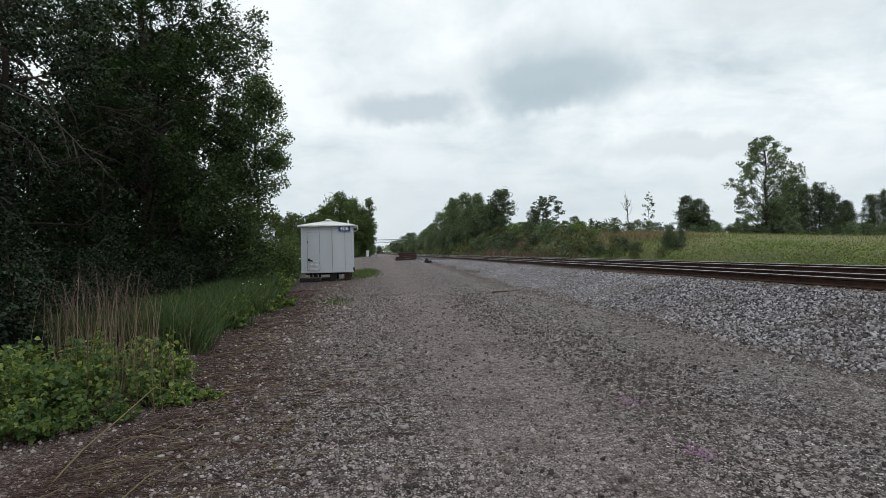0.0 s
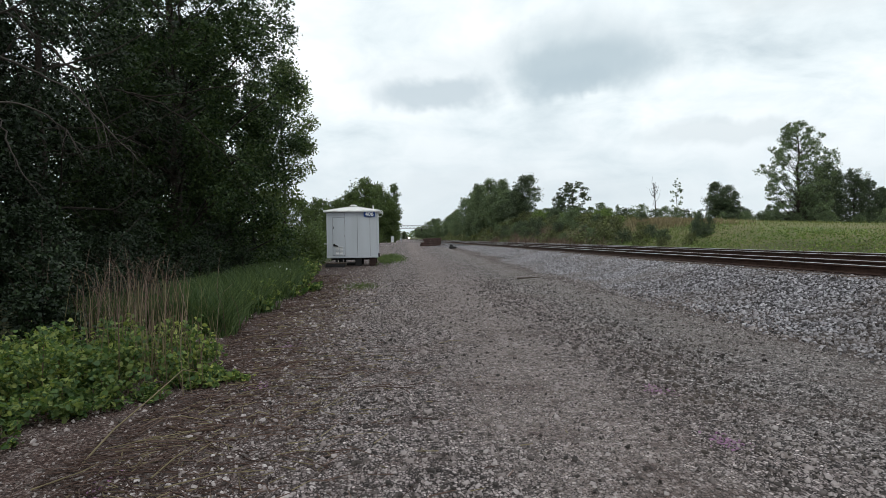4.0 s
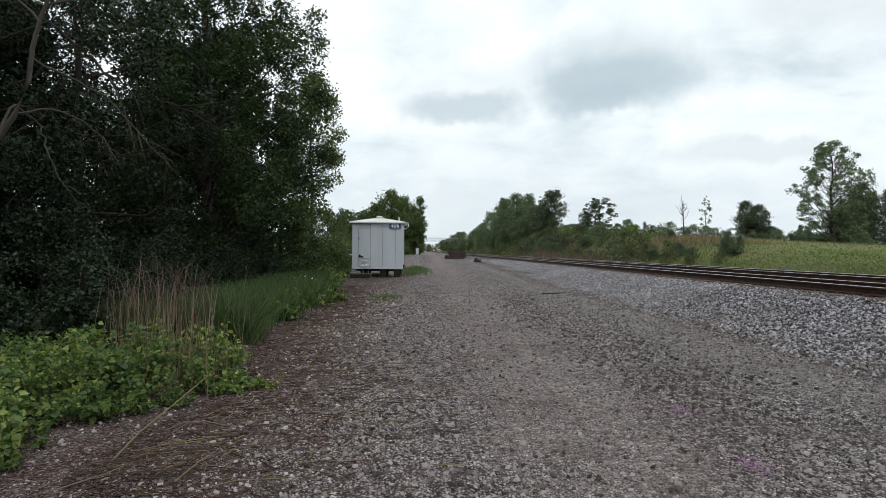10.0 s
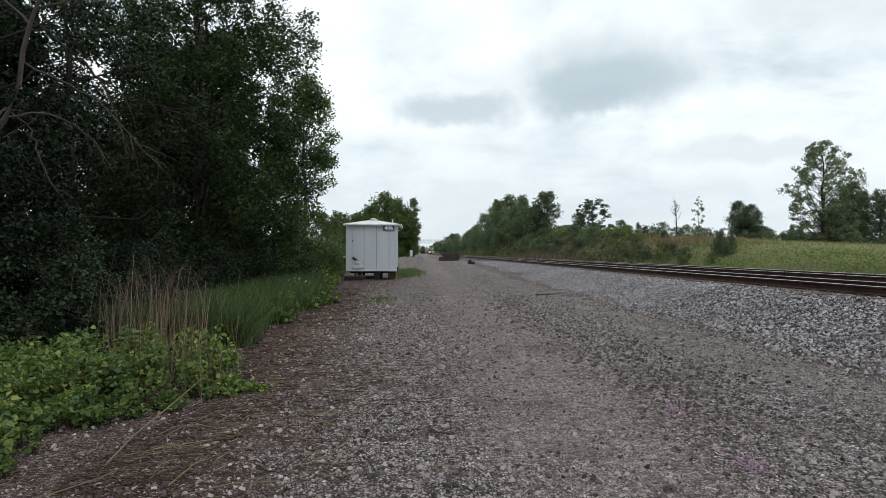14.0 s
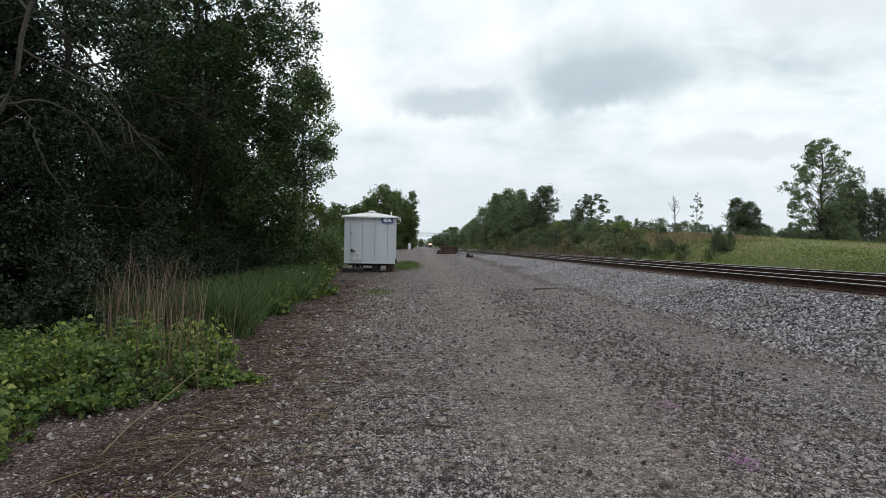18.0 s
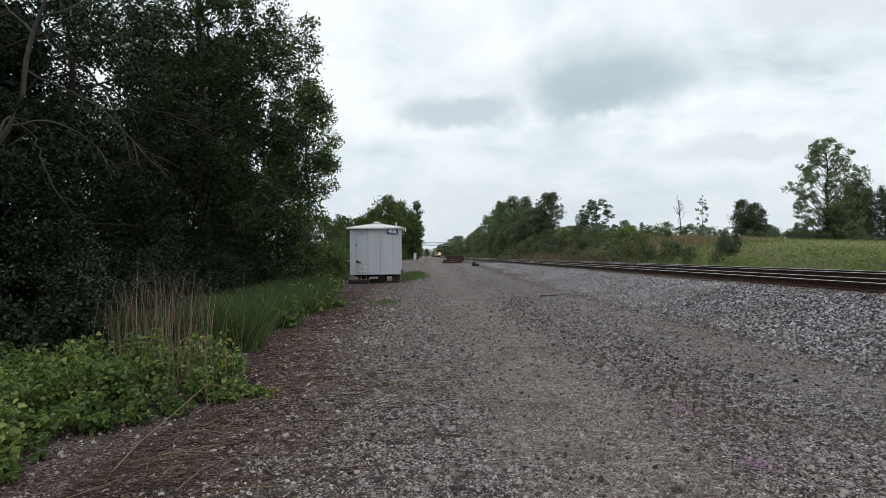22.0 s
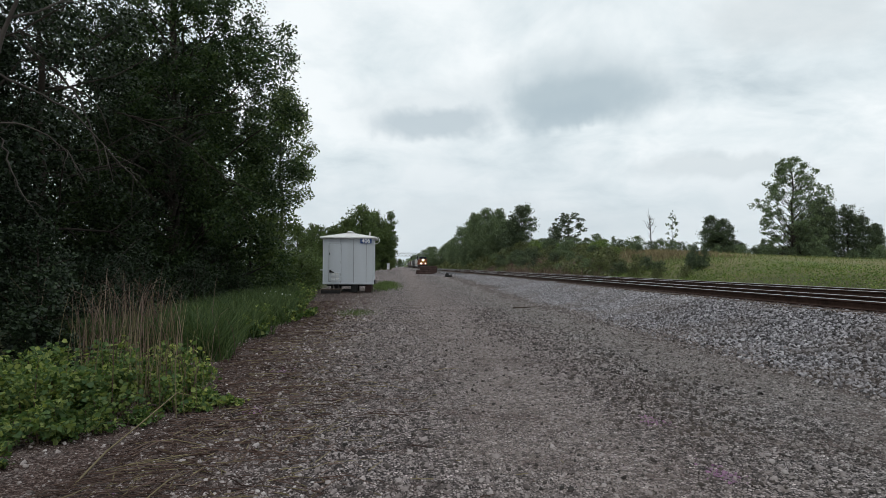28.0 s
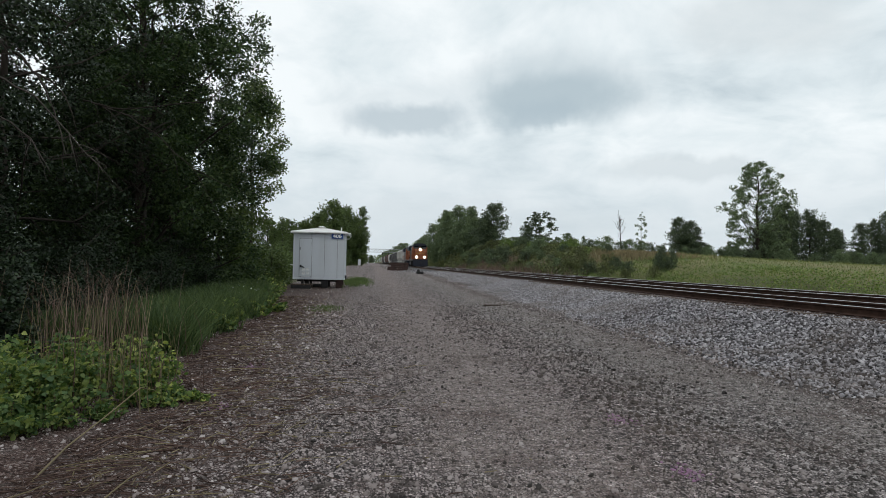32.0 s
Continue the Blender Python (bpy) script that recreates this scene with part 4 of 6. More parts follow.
def tree(name, m, h, r, trunk_r, base, n_limbs, n_spots, n_leaf, leaf, clump, seed, mat, label, category="tree", group="", lean=(0.0, 0.0), shape=BROAD, ragged=0.2, bark=None, skirt=0, up=0.35, near=False):
    rng = np.random.default_rng(seed)
    trunk, limbs, spots = tree_lines(h, r, trunk_r, base, n_limbs, n_spots, rng, lean, shape, ragged)
    t = thing(name, m, label, category, group)
    if near:
        V, F = tubes([trunk], 9)
        part_np("trunk", V, F, bark or M_BARK, t, "", True)
        for ls in limbs:
            V, F = tubes(ls, 5)
            part_np("limb", V, F, bark or M_BARK, t, "", True)
    else:
        V, F = tubes([trunk] + [ls[0] for ls in limbs], 3)
        part_np("trunk", V, F, bark or M_BARK, t, "", True)
    if skirt:
        # low sprays that hide the trunk down to the ground
        a, q = rng.uniform(0, 6.28, skirt), r * rng.uniform(0.45, 1.0, skirt)
        low = np.stack([np.cos(a) * q, np.sin(a) * q, h * rng.uniform(0.02, base + 0.12, skirt)], -1)
        spots = np.concatenate([spots, low])
    w = rng.uniform(0.35, 1.7, len(spots))
    pick = rng.choice(len(spots), n_leaf, p=w / w.sum())
    s = clump * np.sqrt(w)
    D = rng.normal(0, 1, (n_leaf, 3))
    D /= np.linalg.norm(D, axis=1)[:, None]
    C = spots[pick] + D * (s[pick] * rng.uniform(0.15, 1.25, n_leaf) ** 0.6)[:, None] * [1, 1, 0.75]
    C[:, 2] = np.maximum(C[:, 2], 0.05)
    V, F = leaf_quads(C, leaf, rng, up) if near else leaf_tris(C, leaf, rng, up)
    part_np("crown", V, F, mat, t)
    return t


def lobed_tree(name, m, h, r, trunk_r, base, lobes, n_leaf, leaf, seed, mat, label, category="tree", group="", lobe=0.34, flat=0.75, shape=BROAD, sub=9, spread=0.42, sides=3, rise=0.5, up=0.35, near=False):
    """A tree whose crown is made of separate leafy boughs, each broken into sprays with sky between them."""
    rng = np.random.default_rng(seed)
    t = thing(name, m, label, category, group)
    u = np.linspace(0, 1, 8)
    P = np.stack([rng.normal(0, 0.010 * h, 8) * u, rng.normal(0, 0.010 * h, 8) * u, h * 0.93 * u], -1)
    s = (np.arange(lobes) + rng.uniform(0.1, 0.9, lobes)) / lobes
    az = np.arange(lobes) * 2.4 + rng.uniform(-0.5, 0.5, lobes)
    lr = lobe * r * rng.uniform(0.65, 1.25, lobes) * (0.55 + 0.45 * np.interp(s, *shape))
    rad = np.maximum(r * np.interp(s, *shape) * rng.uniform(0.5, 1.05, lobes) - lr * 0.75, 0.0)
    z = np.minimum((base + (1 - base) * s) * h, h - lr * flat * 0.9)
    C = np.stack([np.interp(z, P[:, 2], P[:, 0]) + np.cos(az) * rad, np.interp(z, P[:, 2], P[:, 1]) + np.sin(az) * rad, z], -1)
    k = 3 if sides < 4 else 5
    q = np.linspace(0, 1, k)[:, None]
    lines = [(P, trunk_r * (1 - 0.92 * u) ** 0.8 + 0.008)]
    for i in range(lobes):
        z0 = max(base * h * 0.6, z[i] - rise * rad[i] - 0.02 * h)
        a = np.array([np.interp(z0, P[:, 2], P[:, 0]), np.interp(z0, P[:, 2], P[:, 1]), z0])
        L = a + (C[i] - a) * q + rng.normal(0, 0.03 * r, (k, 3)) * np.sin(np.pi * q)
        lines.append((L, trunk_r * 0.24 * (1 - 0.8 * z0 / h) * (1 - 0.8 * q[:, 0]) + 0.008))
    part_np("trunk", *tubes(lines, sides), M_BARK, t, "", True)
    D = rng.normal(0, 1, (lobes, sub, 3))
    D /= np.linalg.norm(D, axis=2)[..., None]
    S = C[:, None] + D * (lr[:, None] * rng.uniform(0.25, 1.0, (lobes, sub)) ** 0.6)[..., None] * [1, 1, flat]
    w = (lr ** 2)[:, None] * rng.uniform(0.4, 1.6, (lobes, sub))
    pick = rng.choice(lobes * sub, n_leaf, p=(w / w.sum()).ravel())
    size = (lr[:, None] * spread * rng.uniform(0.6, 1.3, (lobes, sub))).ravel()
    E = rng.normal(0, 1, (n_leaf, 3))
    E *= (rng.uniform(0.1, 1.3, n_leaf) ** 0.7 / np.linalg.norm(E, axis=1))[:, None] * [1, 1, flat * 0.85]
    V = S.reshape(-1, 3)[pick] + E * size[pick][:, None]
    V[:, 2] = np.maximum(V[:, 2], 0.05)
    part_np("crown", *(leaf_quads(V, leaf, rng, up, 0.3) if near else leaf_tris(V, leaf, rng, up)), mat, t)
    return t


DOME = ([0, 0.15, 0.35, 0.55, 0.75, 0.9, 1.0], [0.75, 0.95, 1.0, 0.95, 0.8, 0.55, 0.25])
SPIRE = ([0, 0.2, 0.5, 0.8, 1.0], [0.7, 1.0, 0.85, 0.55, 0.2])
VASE = ([0, 0.2, 0.45, 0.65, 0.85, 1.0], [0.35, 0.6, 0.95, 1.0, 0.75, 0.3])


def at_ground(x, y, rz=0.0, k=1.0, sink=0.1):
    return pose(x, y, float(land(x, y)) - sink, 0, 0, rz) @ Matrix.Diagonal((k, k, k, 1))


def bare_branch(parent, pts, r, rng, twigs=5, mat=None):
    """A leafless branch with side twigs, one part."""
    P = np.array(pts, float)
    k = np.linspace(0, 1, len(P))
    kk = np.linspace(0, 1, len(P) * 3)
    Q = np.stack([np.interp(kk, k, P[:, j]) for j in range(3)], -1) + rng.normal(0, 0.015, (len(kk), 3))
    V, F = tubes([(Q, r * (1 - 0.8 * kk) + 0.003)], 6)
    br = part_np("bare_branch", V, F, mat or M_DEADWOOD, parent, "leafless grey branch", True)
    ln = np.linalg.norm(P[-1] - P[0])
    for _ in range(twigs):
        i = rng.integers(len(Q) // 4, len(Q) - 1)
        d = Q[min(i + 1, len(Q) - 1)] - Q[i]
        d = d / (np.linalg.norm(d) + 1e-6) + rng.normal(0, 0.6, 3)
        q = np.linspace(0, 1, 6)[:, None]
        T = Q[i] + d * min(ln * 0.22, 0.7) * rng.uniform(0.4, 1.2) * q + np.array([0, 0, -0.07 * ln]) * q ** 2 + rng.normal(0, 0.02, (6, 3)) * q
        V, F = tubes([(T, r * 0.35 * (1 - 0.8 * q[:, 0]) + 0.002)], 4)
        part_np("twig", V, F, mat or M_DEADWOOD, br, "", True)
    return br


def build_woods():
    dark = "tall dark green broadleaf tree at the wood's edge"
    lobed_tree("tree", at_ground(-9.4, 28.0), 18.0, 6.3, 0.28, 0.0, 125, 150000, 0.13, 21, M_LEAF_LIT_WOOD, dark + " by the hut", group="wood's edge", lobe=0.215, flat=0.9, sub=11, spread=0.42, sides=5, shape=FOREST, near=True, up=0.6)
    # The next four trees carry the wood's shade in their leaf colour.
    tree("tree", at_ground(-11.2, 21.0), 10.0, 4.6, 0.25, 0.08, 24, 170, 46000, 0.105, 0.52, 22, M_LEAF_SHADED, dark, group="wood's edge", skirt=70, shape=FOREST, ragged=0.35, near=True, up=0.6)
    tree("tree", at_ground(-11.2, 15.0), 14.0, 4.2, 0.24, 0.15, 22, 190, 50000, 0.095, 0.50, 23, M_LEAF_SHADED, dark, group="wood's edge", skirt=60, shape=FOREST, ragged=0.25, near=True)
    tree("tree", at_ground(-10.6, 9.4), 12.5, 3.9, 0.20, 0.22, 20, 110, 20000, 0.085, 0.42, 24, M_LEAF_SHADED, dark, group="wood's edge", skirt=16, ragged=0.3, near=True)
    tree("tree", at_ground(-8.7, 12.6), 11.0, 2.6, 0.13, 0.30, 14, 70, 19000, 0.085, 0.46, 27, M_LEAF_SHADED, "slender dark tree with a brown trunk at the wood's edge", group="wood's edge", ragged=0.4, near=True)
    tree("tree", at_ground(-7.5, 33.5), 6.4, 1.9, 0.13, 0.04, 18, 150, 17000, 0.15, 0.48, 28, M_LEAF_MID, "lighter green young tree beside the hut", group="wood's edge", ragged=0.2, skirt=60, near=True)
    tree("tree", at_ground(-7.25, 40.5), 12.3, 2.1, 0.12, 0.45, 14, 130, 10000, 0.15, 0.48, 26, M_LEAF_MID, "lighter green tree standing behind the wood's edge", group="wood's edge", ragged=0.2, near=True)
    # deeper wood, coarser
    far = "dark broadleaf tree deeper in the wood, shade painted into its leaves"
    proto = tree("tree", at_ground(-30.0, 20.0), 17.0, 4.8, 0.3, 0.1, 20, 170, 11000, 0.31, 0.85, 25, M_LEAF_SHADED, far, group="deeper wood", skirt=50)
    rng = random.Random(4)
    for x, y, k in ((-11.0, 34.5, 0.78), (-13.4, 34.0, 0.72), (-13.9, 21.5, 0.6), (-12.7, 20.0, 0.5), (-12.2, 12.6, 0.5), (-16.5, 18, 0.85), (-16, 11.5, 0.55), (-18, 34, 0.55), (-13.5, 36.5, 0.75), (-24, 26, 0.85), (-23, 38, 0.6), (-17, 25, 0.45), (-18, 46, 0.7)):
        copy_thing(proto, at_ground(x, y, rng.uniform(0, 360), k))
    # leaning half-bare tree and dead boughs before the leaves
    rg = np.random.default_rng(29)
    t = thing("leaning_tree", pose(0, 0, 0), "leaning half-dead tree with bare grey crooked branches", "tree")
    pts = [(-7.9, 10.2, -0.3), (-7.35, 10.1, 1.4), (-6.98, 10, 2.42), (-6.65, 10, 2.85), (-6.24, 10, 3.46), (-6.04, 10, 3.97), (-5.98, 10, 4.49), (-5.87, 10, 4.92), (-5.7, 10, 5.36), (-5.57, 10, 5.9), (-5.5, 10.3, 7.5)]
    V, F = tubes([(pts, np.linspace(0.058, 0.02, len(pts)))], 9)
    part_np("trunk", V, F, M_DEADWOOD, t, "pale grey leaning trunk", True)
    for pts, r, n in (([(-6.65, 10, 2.85), (-6.62, 10.6, 3.8), (-6.47, 11, 3.49), (-6.37, 11, 3.18), (-6.19, 11, 2.76), (-5.98, 11, 2.40)], 0.022, 6),
                      ([(-5.98, 10, 4.3), (-5.6, 10.4, 4.1), (-5.2, 10.6, 3.9), (-4.7, 10.9, 3.3), (-4.3, 11.0, 2.8)], 0.018, 9),
                      ([(-6.2, 10, 3.5), (-5.7, 10.2, 3.6), (-5.2, 10.4, 3.3), (-4.9, 10.6, 2.7)], 0.015, 8),
                      ([(-5.9, 10, 4.9), (-6.4, 10.2, 5.4), (-6.9, 10.4, 5.6)], 0.02, 6), ([(-5.8, 10, 5.1), (-5.3, 10.4, 5.5), (-4.9, 10.6, 5.9)], 0.02, 6)):
        bare_branch(t, pts, r, rg, n)
    t = thing("dead_bough", pose(0, 0, 0), "dead bough hanging bare before the dark leaves", "branch", "dead boughs")
    bare_branch(t, [(-9.6, 15.2, 7.2), (-7.9, 14.2, 6.1), (-6.8, 13, 5.33), (-6.57, 13, 5.15), (-6.35, 13, 4.9), (-6.01, 13, 4.72), (-5.83, 13, 4.47)], 0.04, rg, 4, M_BARK)
    bare_branch(t, [(-6.35, 13, 4.9), (-6.26, 13, 4.78), (-6.11, 13, 4.47), (-5.98, 13, 4.1), (-5.83, 13, 3.67), (-5.76, 13, 3.36)], 0.022, rg, 2)
    t = thing("dead_bough", pose(0, 0, 0), "dead bough hanging bare before the dark leaves", "branch", "dead boughs")
    bare_branch(t, [(-9.6, 22, 6.2), (-8.55, 20, 6.03), (-8.01, 20, 5.91), (-7.15, 20, 5.58), (-6.39, 20, 5.15), (-5.82, 20, 4.58), (-5.17, 20, 4.06), (-4.22, 20, 3.62)], 0.03, rg, 9, M_BARK)
    bare_branch(t, [(-8.01, 20, 5.91), (-7.34, 20, 5.77), (-6.77, 20, 5.86), (-5.63, 20, 6.05), (-4.89, 20, 6.13), (-4.16, 20, 6.86)], 0.024, rg, 7, M_BARK)


build_woods()

# each kind is built at a height of 10 m and scaled to its place
KINDS = {
    "round": dict(h=10.0, r=3.7, trunk_r=0.22, base=0.05, lobes=46, n_leaf=8800, leaf=0.23, lobe=0.34, flat=0.95, spread=0.55, shape=DOME),
    "tall": dict(h=10.0, r=2.4, trunk_r=0.18, base=0.04, lobes=44, n_leaf=8500, leaf=0.19, lobe=0.40, flat=1.2, spread=0.6, shape=DOME),
    "slim": dict(h=10.0, r=1.5, trunk_r=0.13, base=0.06, lobes=30, n_leaf=5000, leaf=0.17, lobe=0.5, flat=1.1, spread=0.55, shape=DOME),
    "open": dict(h=10.0, r=4.6, trunk_r=0.20, base=0.12, lobes=44, n_leaf=5600, leaf=0.24, lobe=0.20, flat=0.8, shape=VASE, sub=6, spread=0.5),
    "bush": dict(h=3.2, r=2.0, trunk_r=0.05, base=0.04, lobes=22, n_leaf=1900, leaf=0.16, lobe=0.42, flat=0.9, spread=0.55, shape=DOME, sub=6, sides=3),
}


def build_far_trees():
    rng = random.Random(8)
    made = {}

    def put(kind, x, y, h, r, mat, label, group, category="tree", variants=3):
        """A tree of the kind with height h and half width r at a place."""
        key = (kind, mat.name, rng.randrange(variants))
        K = KINDS[kind]
        m = at_ground(x, y, rng.uniform(0, 360), 1.0, 0.12) @ Matrix.Diagonal((r / K["r"], r / K["r"], h / K["h"], 1))
        if key not in made:
            made[key] = lobed_tree(category, m, mat=mat, label=label, category=category, group=group, seed=300 + 17 * len(made), **K)
            return made[key]
        b = copy_thing(made[key], m)
        b.matrix_basis = m
        return tagged(b, label, category, group)

    # woods beyond the hut, left of the line
    lab = "mid-green broadleaf tree in the woods beyond the hut"
    for x, y, h, r in ((-14.7, 150, 10.4, 4.2), (-11.7, 152, 12.4, 4.0), (-8.4, 150, 14.9, 4.6), (-5.3, 156, 13.8, 3.6), (-7.0, 160, 14.4, 4.0), (-12.8, 160, 12.0, 4.2), (-18.5, 150, 10.5, 4.5), (-10.0, 140, 9.0, 3.6), (-5.0, 146, 9.6, 3.2), (-23, 150, 10.5, 4.5), (-28, 146, 11, 4.5), (-11, 190, 13, 4.4), (-5.0, 230, 11, 3.6)):
        put("round", x, y, h, r, M_LEAF_MID, lab, "woods beyond the hut")
    for x, y, h, r in ((-1.9, 151, 13.9, 2.1), (-2.4, 147, 9.8, 2.4), (-3.6, 158, 12.0, 2.2), (-3.4, 300, 10, 2.5), (-4, 380, 11, 3), (-7, 470, 12, 4)):
        put("slim", x, y, h, r, M_LEAF_MID, "slender mid-green tree at the end of the woods beyond the hut", "woods beyond the hut")
    for x, y, h, r in ((-15.8, 120, 9.0, 1.5), (-17.8, 124, 7.4, 1.4), (-15.0, 131, 7.9, 1.8), (-8.6, 66, 3.4, 1.1)):
        put("slim", x, y, h, r, M_LEAF_MID, "small open young tree beyond the hut's weeds", "woods beyond the hut")
    for x, y, k in ((-5.5, 37.6, 0.62), (-6.3, 36.2, 0.75), (-5.2, 39.5, 0.6), (-7.2, 35.0, 0.9), (-6.0, 41, 0.8), (-5.9, 33.6, 0.45)):
        put("bush", x, y, 3.2 * k, 2 * k, M_LEAF_MID, "green leafy bush growing beside the hut", "bushes beyond the hut", "bush")
    # scrub between the wood and the hut
    for i in range(26):
        y = 37 + i * 4.2
        x = -7.5 - rng.uniform(0, 5) + (2.2 if y > 90 else 0)
        k = rng.uniform(0.75, 1.45) * (0.62 if y < 90 else 1.0)
        put("bush", x, y, 3.2 * k, 2.0 * k, M_LEAF_MID, "leafy green roadside bush", "bushes beyond the hut", "bush")
    # tree belt on the bank, right of the line
    lab = "broadleaf tree in the belt on the railway bank, green paled for haze"
    belt = [(27.8, 700, 14.5, 7), (31.7, 600, 15, 7.8), (29.0, 420, 9.5, 5.2), (25.5, 340, 9.0, 4.2), (21.9, 270, 9.4, 3.4), (20.9, 215, 12.4, 3.4), (20.9, 180, 14.2, 3.3), (22.7, 166, 12.8, 3.5), (24.4, 157, 11.2, 3.0), (21.6, 195, 13.0, 3.2), (22.2, 160, 9.0, 3.0),
            (24.0, 150, 8.0, 2.8), (20.4, 240, 10.4, 3.0), (22.6, 188, 13.0, 3.6), (19.6, 190, 8.0, 2.4), (20.3, 168, 7.6, 2.6), (21.8, 150, 6.2, 2.4), (26.5, 150, 7.6, 3.0), (27, 175, 11, 4), (19.6, 300, 8, 3), (19.2, 380, 8, 3), (24, 500, 12, 5), (18.4, 330, 7.5, 3.4), (18.6, 420, 9, 4), (18.8, 520, 11, 5), (19.5, 640, 13, 6), (22, 460, 9, 4.6), (20, 800, 14, 7), (24, 1000, 15, 7), (2, 1150, 14, 8), (-10, 900, 14, 7)]
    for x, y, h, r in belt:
        put("tall", x, y, h, r, M_LEAF_HAZED, lab, "tree belt on the bank", variants=4)
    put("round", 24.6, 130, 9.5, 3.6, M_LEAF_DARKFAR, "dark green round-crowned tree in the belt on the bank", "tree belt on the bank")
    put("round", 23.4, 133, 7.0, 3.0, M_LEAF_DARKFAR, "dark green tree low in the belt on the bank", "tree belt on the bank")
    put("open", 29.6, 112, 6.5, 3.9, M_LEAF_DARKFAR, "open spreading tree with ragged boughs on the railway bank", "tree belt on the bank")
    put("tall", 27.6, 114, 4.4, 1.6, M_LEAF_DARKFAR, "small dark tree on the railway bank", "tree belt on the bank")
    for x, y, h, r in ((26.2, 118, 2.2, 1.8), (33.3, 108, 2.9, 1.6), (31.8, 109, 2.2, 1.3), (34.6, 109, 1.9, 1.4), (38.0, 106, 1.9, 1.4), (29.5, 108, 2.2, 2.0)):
        put("round", x, y, h, r, M_LEAF_HAZED, "small green tree on the railway bank", "tree belt on the bank")
    put("slim", 36.1, 108, 2.6, 0.7, M_LEAF_HAZED, "small slender tree on the railway bank", "tree belt on the bank")
    # trees round the field
    edge = "trees at the field's edge"
    for x, y, h, r in ((49.2, 100, 6.6, 2.3), (51.2, 100, 6.2, 2.2), (50.0, 99, 4.2, 3.2), (53.6, 101, 3.0, 2.2)):
        put("round", x, y, h, r, M_LEAF_DARKFAR, "rounded green tree at the field's edge", edge)
    lobed_tree("tree", at_ground(42.5, 99), 6.9, 1.15, 0.05, 0.28, 16, 620, 0.15, 43, M_LEAF_HAZED, "slender thin-leaved tree at the field's edge", group=edge, lobe=0.30, flat=1.0, sub=4, sides=5, spread=0.6)
    lobed_tree("tree", at_ground(62.0, 99), 16.4, 6.0, 0.28, 0.03, 135, 19500, 0.20, 41, M_LEAF_HAZED, "tall spreading tree standing at the field's edge", group=edge, lobe=0.155, flat=0.8, sub=7, sides=5, rise=0.8, spread=0.58, shape=([0, 0.12, 0.3, 0.5, 0.7, 0.85, 1.0], [0.80, 0.92, 0.95, 1.0, 0.85, 0.62, 0.25]))
    put("slim", 60.0, 104, 3.6, 0.6, M_LEAF_DARKFAR, "small pointed tree behind the field", edge)
    for x, y, h, r in ((65.2, 102, 6.4, 2.6), (67.5, 104, 7.5, 2.8), (70.5, 105, 10.6, 2.8), (73.4, 107, 9.4, 2.5), (76.1, 106, 9.4, 2.7), (78.8, 106, 7.9, 2.1), (81.7, 107, 6.3, 1.9), (85.8, 106, 7.4, 1.9), (83.6, 109, 6.0, 2.0), (89.3, 107, 8.2, 1.9), (91.0, 106, 9.8, 2.4), (94.5, 107, 10, 2.8), (99, 108, 10, 3), (104, 106, 10, 3)):
        put("tall", x, y, h, r, M_LEAF_DARKFAR, "dark green tree in the row behind the field", edge, variants=4)
    # low hedge line behind the field and scrub down the bank
    for i in range(34):
        x = 34 + i * 1.9 + rng.uniform(-0.6, 0.6)
        k = rng.uniform(0.35, 0.75)
        put("bush", x * 0.95, 95 + rng.uniform(-3, 5), 3.2 * k, 2.4 * k, M_LEAF_HAZED if i % 3 else M_LEAF_DARKFAR, "low scrubby bush at the field's edge", "scrub at the field's edge", "bush")
    for i in range(26):
        k = rng.uniform(0.5, 0.8)
        put("bush", 58 + i * 1.8 + rng.uniform(-0.5, 0.5), 102 + rng.uniform(-2, 3), 3.2 * k, 2.2 * k, M_LEAF_DARKFAR, "dark low bush in the row behind the field", "scrub at the field's edge", "bush")
    # bushes heaped up the face of the bank, lighter along the top
    for i in range(64):
        y = 64 + 80 * (i + rng.random()) / 64
        u = rng.random()
        k = rng.uniform(0.45, 0.85) * (0.6 if y < 85 else 0.9)
        put("bush", 18.8 + 6.2 * u + (y - 58) * 0.01, y, 3.2 * k, 2.3 * k, (M_LEAF_HEDGE if u > 0.65 else M_LEAF_HAZED) if rng.random() < 0.4 else (M_SCRUB if rng.random() < 0.5 else M_LEAF_DARKFAR), "scrubby bush growing down the railway bank", "scrub on the bank", "bush")
    for x, y, h, r in ((21.3, 46.5, 1.5, 0.62), (21.8, 47.0, 1.95, 0.62), (22.2, 46.2, 1.6, 0.55), (21.6, 45.8, 0.9, 0.7)):
        put("bush", x, y, h, r, M_LEAF_DARKFAR, "dark upright bush standing alone by the line", "bushes by the line", "bush")
    for x, y, k in ((19.3, 52, 0.40), (20.4, 50, 0.35), (19.0, 47, 0.3), (20.1, 44.5, 0.3), (21.0, 56, 0.45), (20.2, 60, 0.5), (19.6, 56.5, 0.42), (20.8, 53.2, 0.4), (19.4, 62, 0.5)):
        put("bush", x, y, 3.2 * k, 2.2 * k, M_SCRUB if rng.random() < 0.6 else M_LEAF_DARKFAR, "low scrubby bush by the line", "bushes by the line", "bush")
    # woods that close the view where the line vanishes
    rg = np.random.default_rng(55)
    n = 5200
    cx, cy = rg.uniform(-330, 420, n), rg.uniform(1640, 1760, n)
    top = 15 + waves(cx, cy, 0.035, 5, 51) + waves(cx, cy, 0.16, 4, 52)
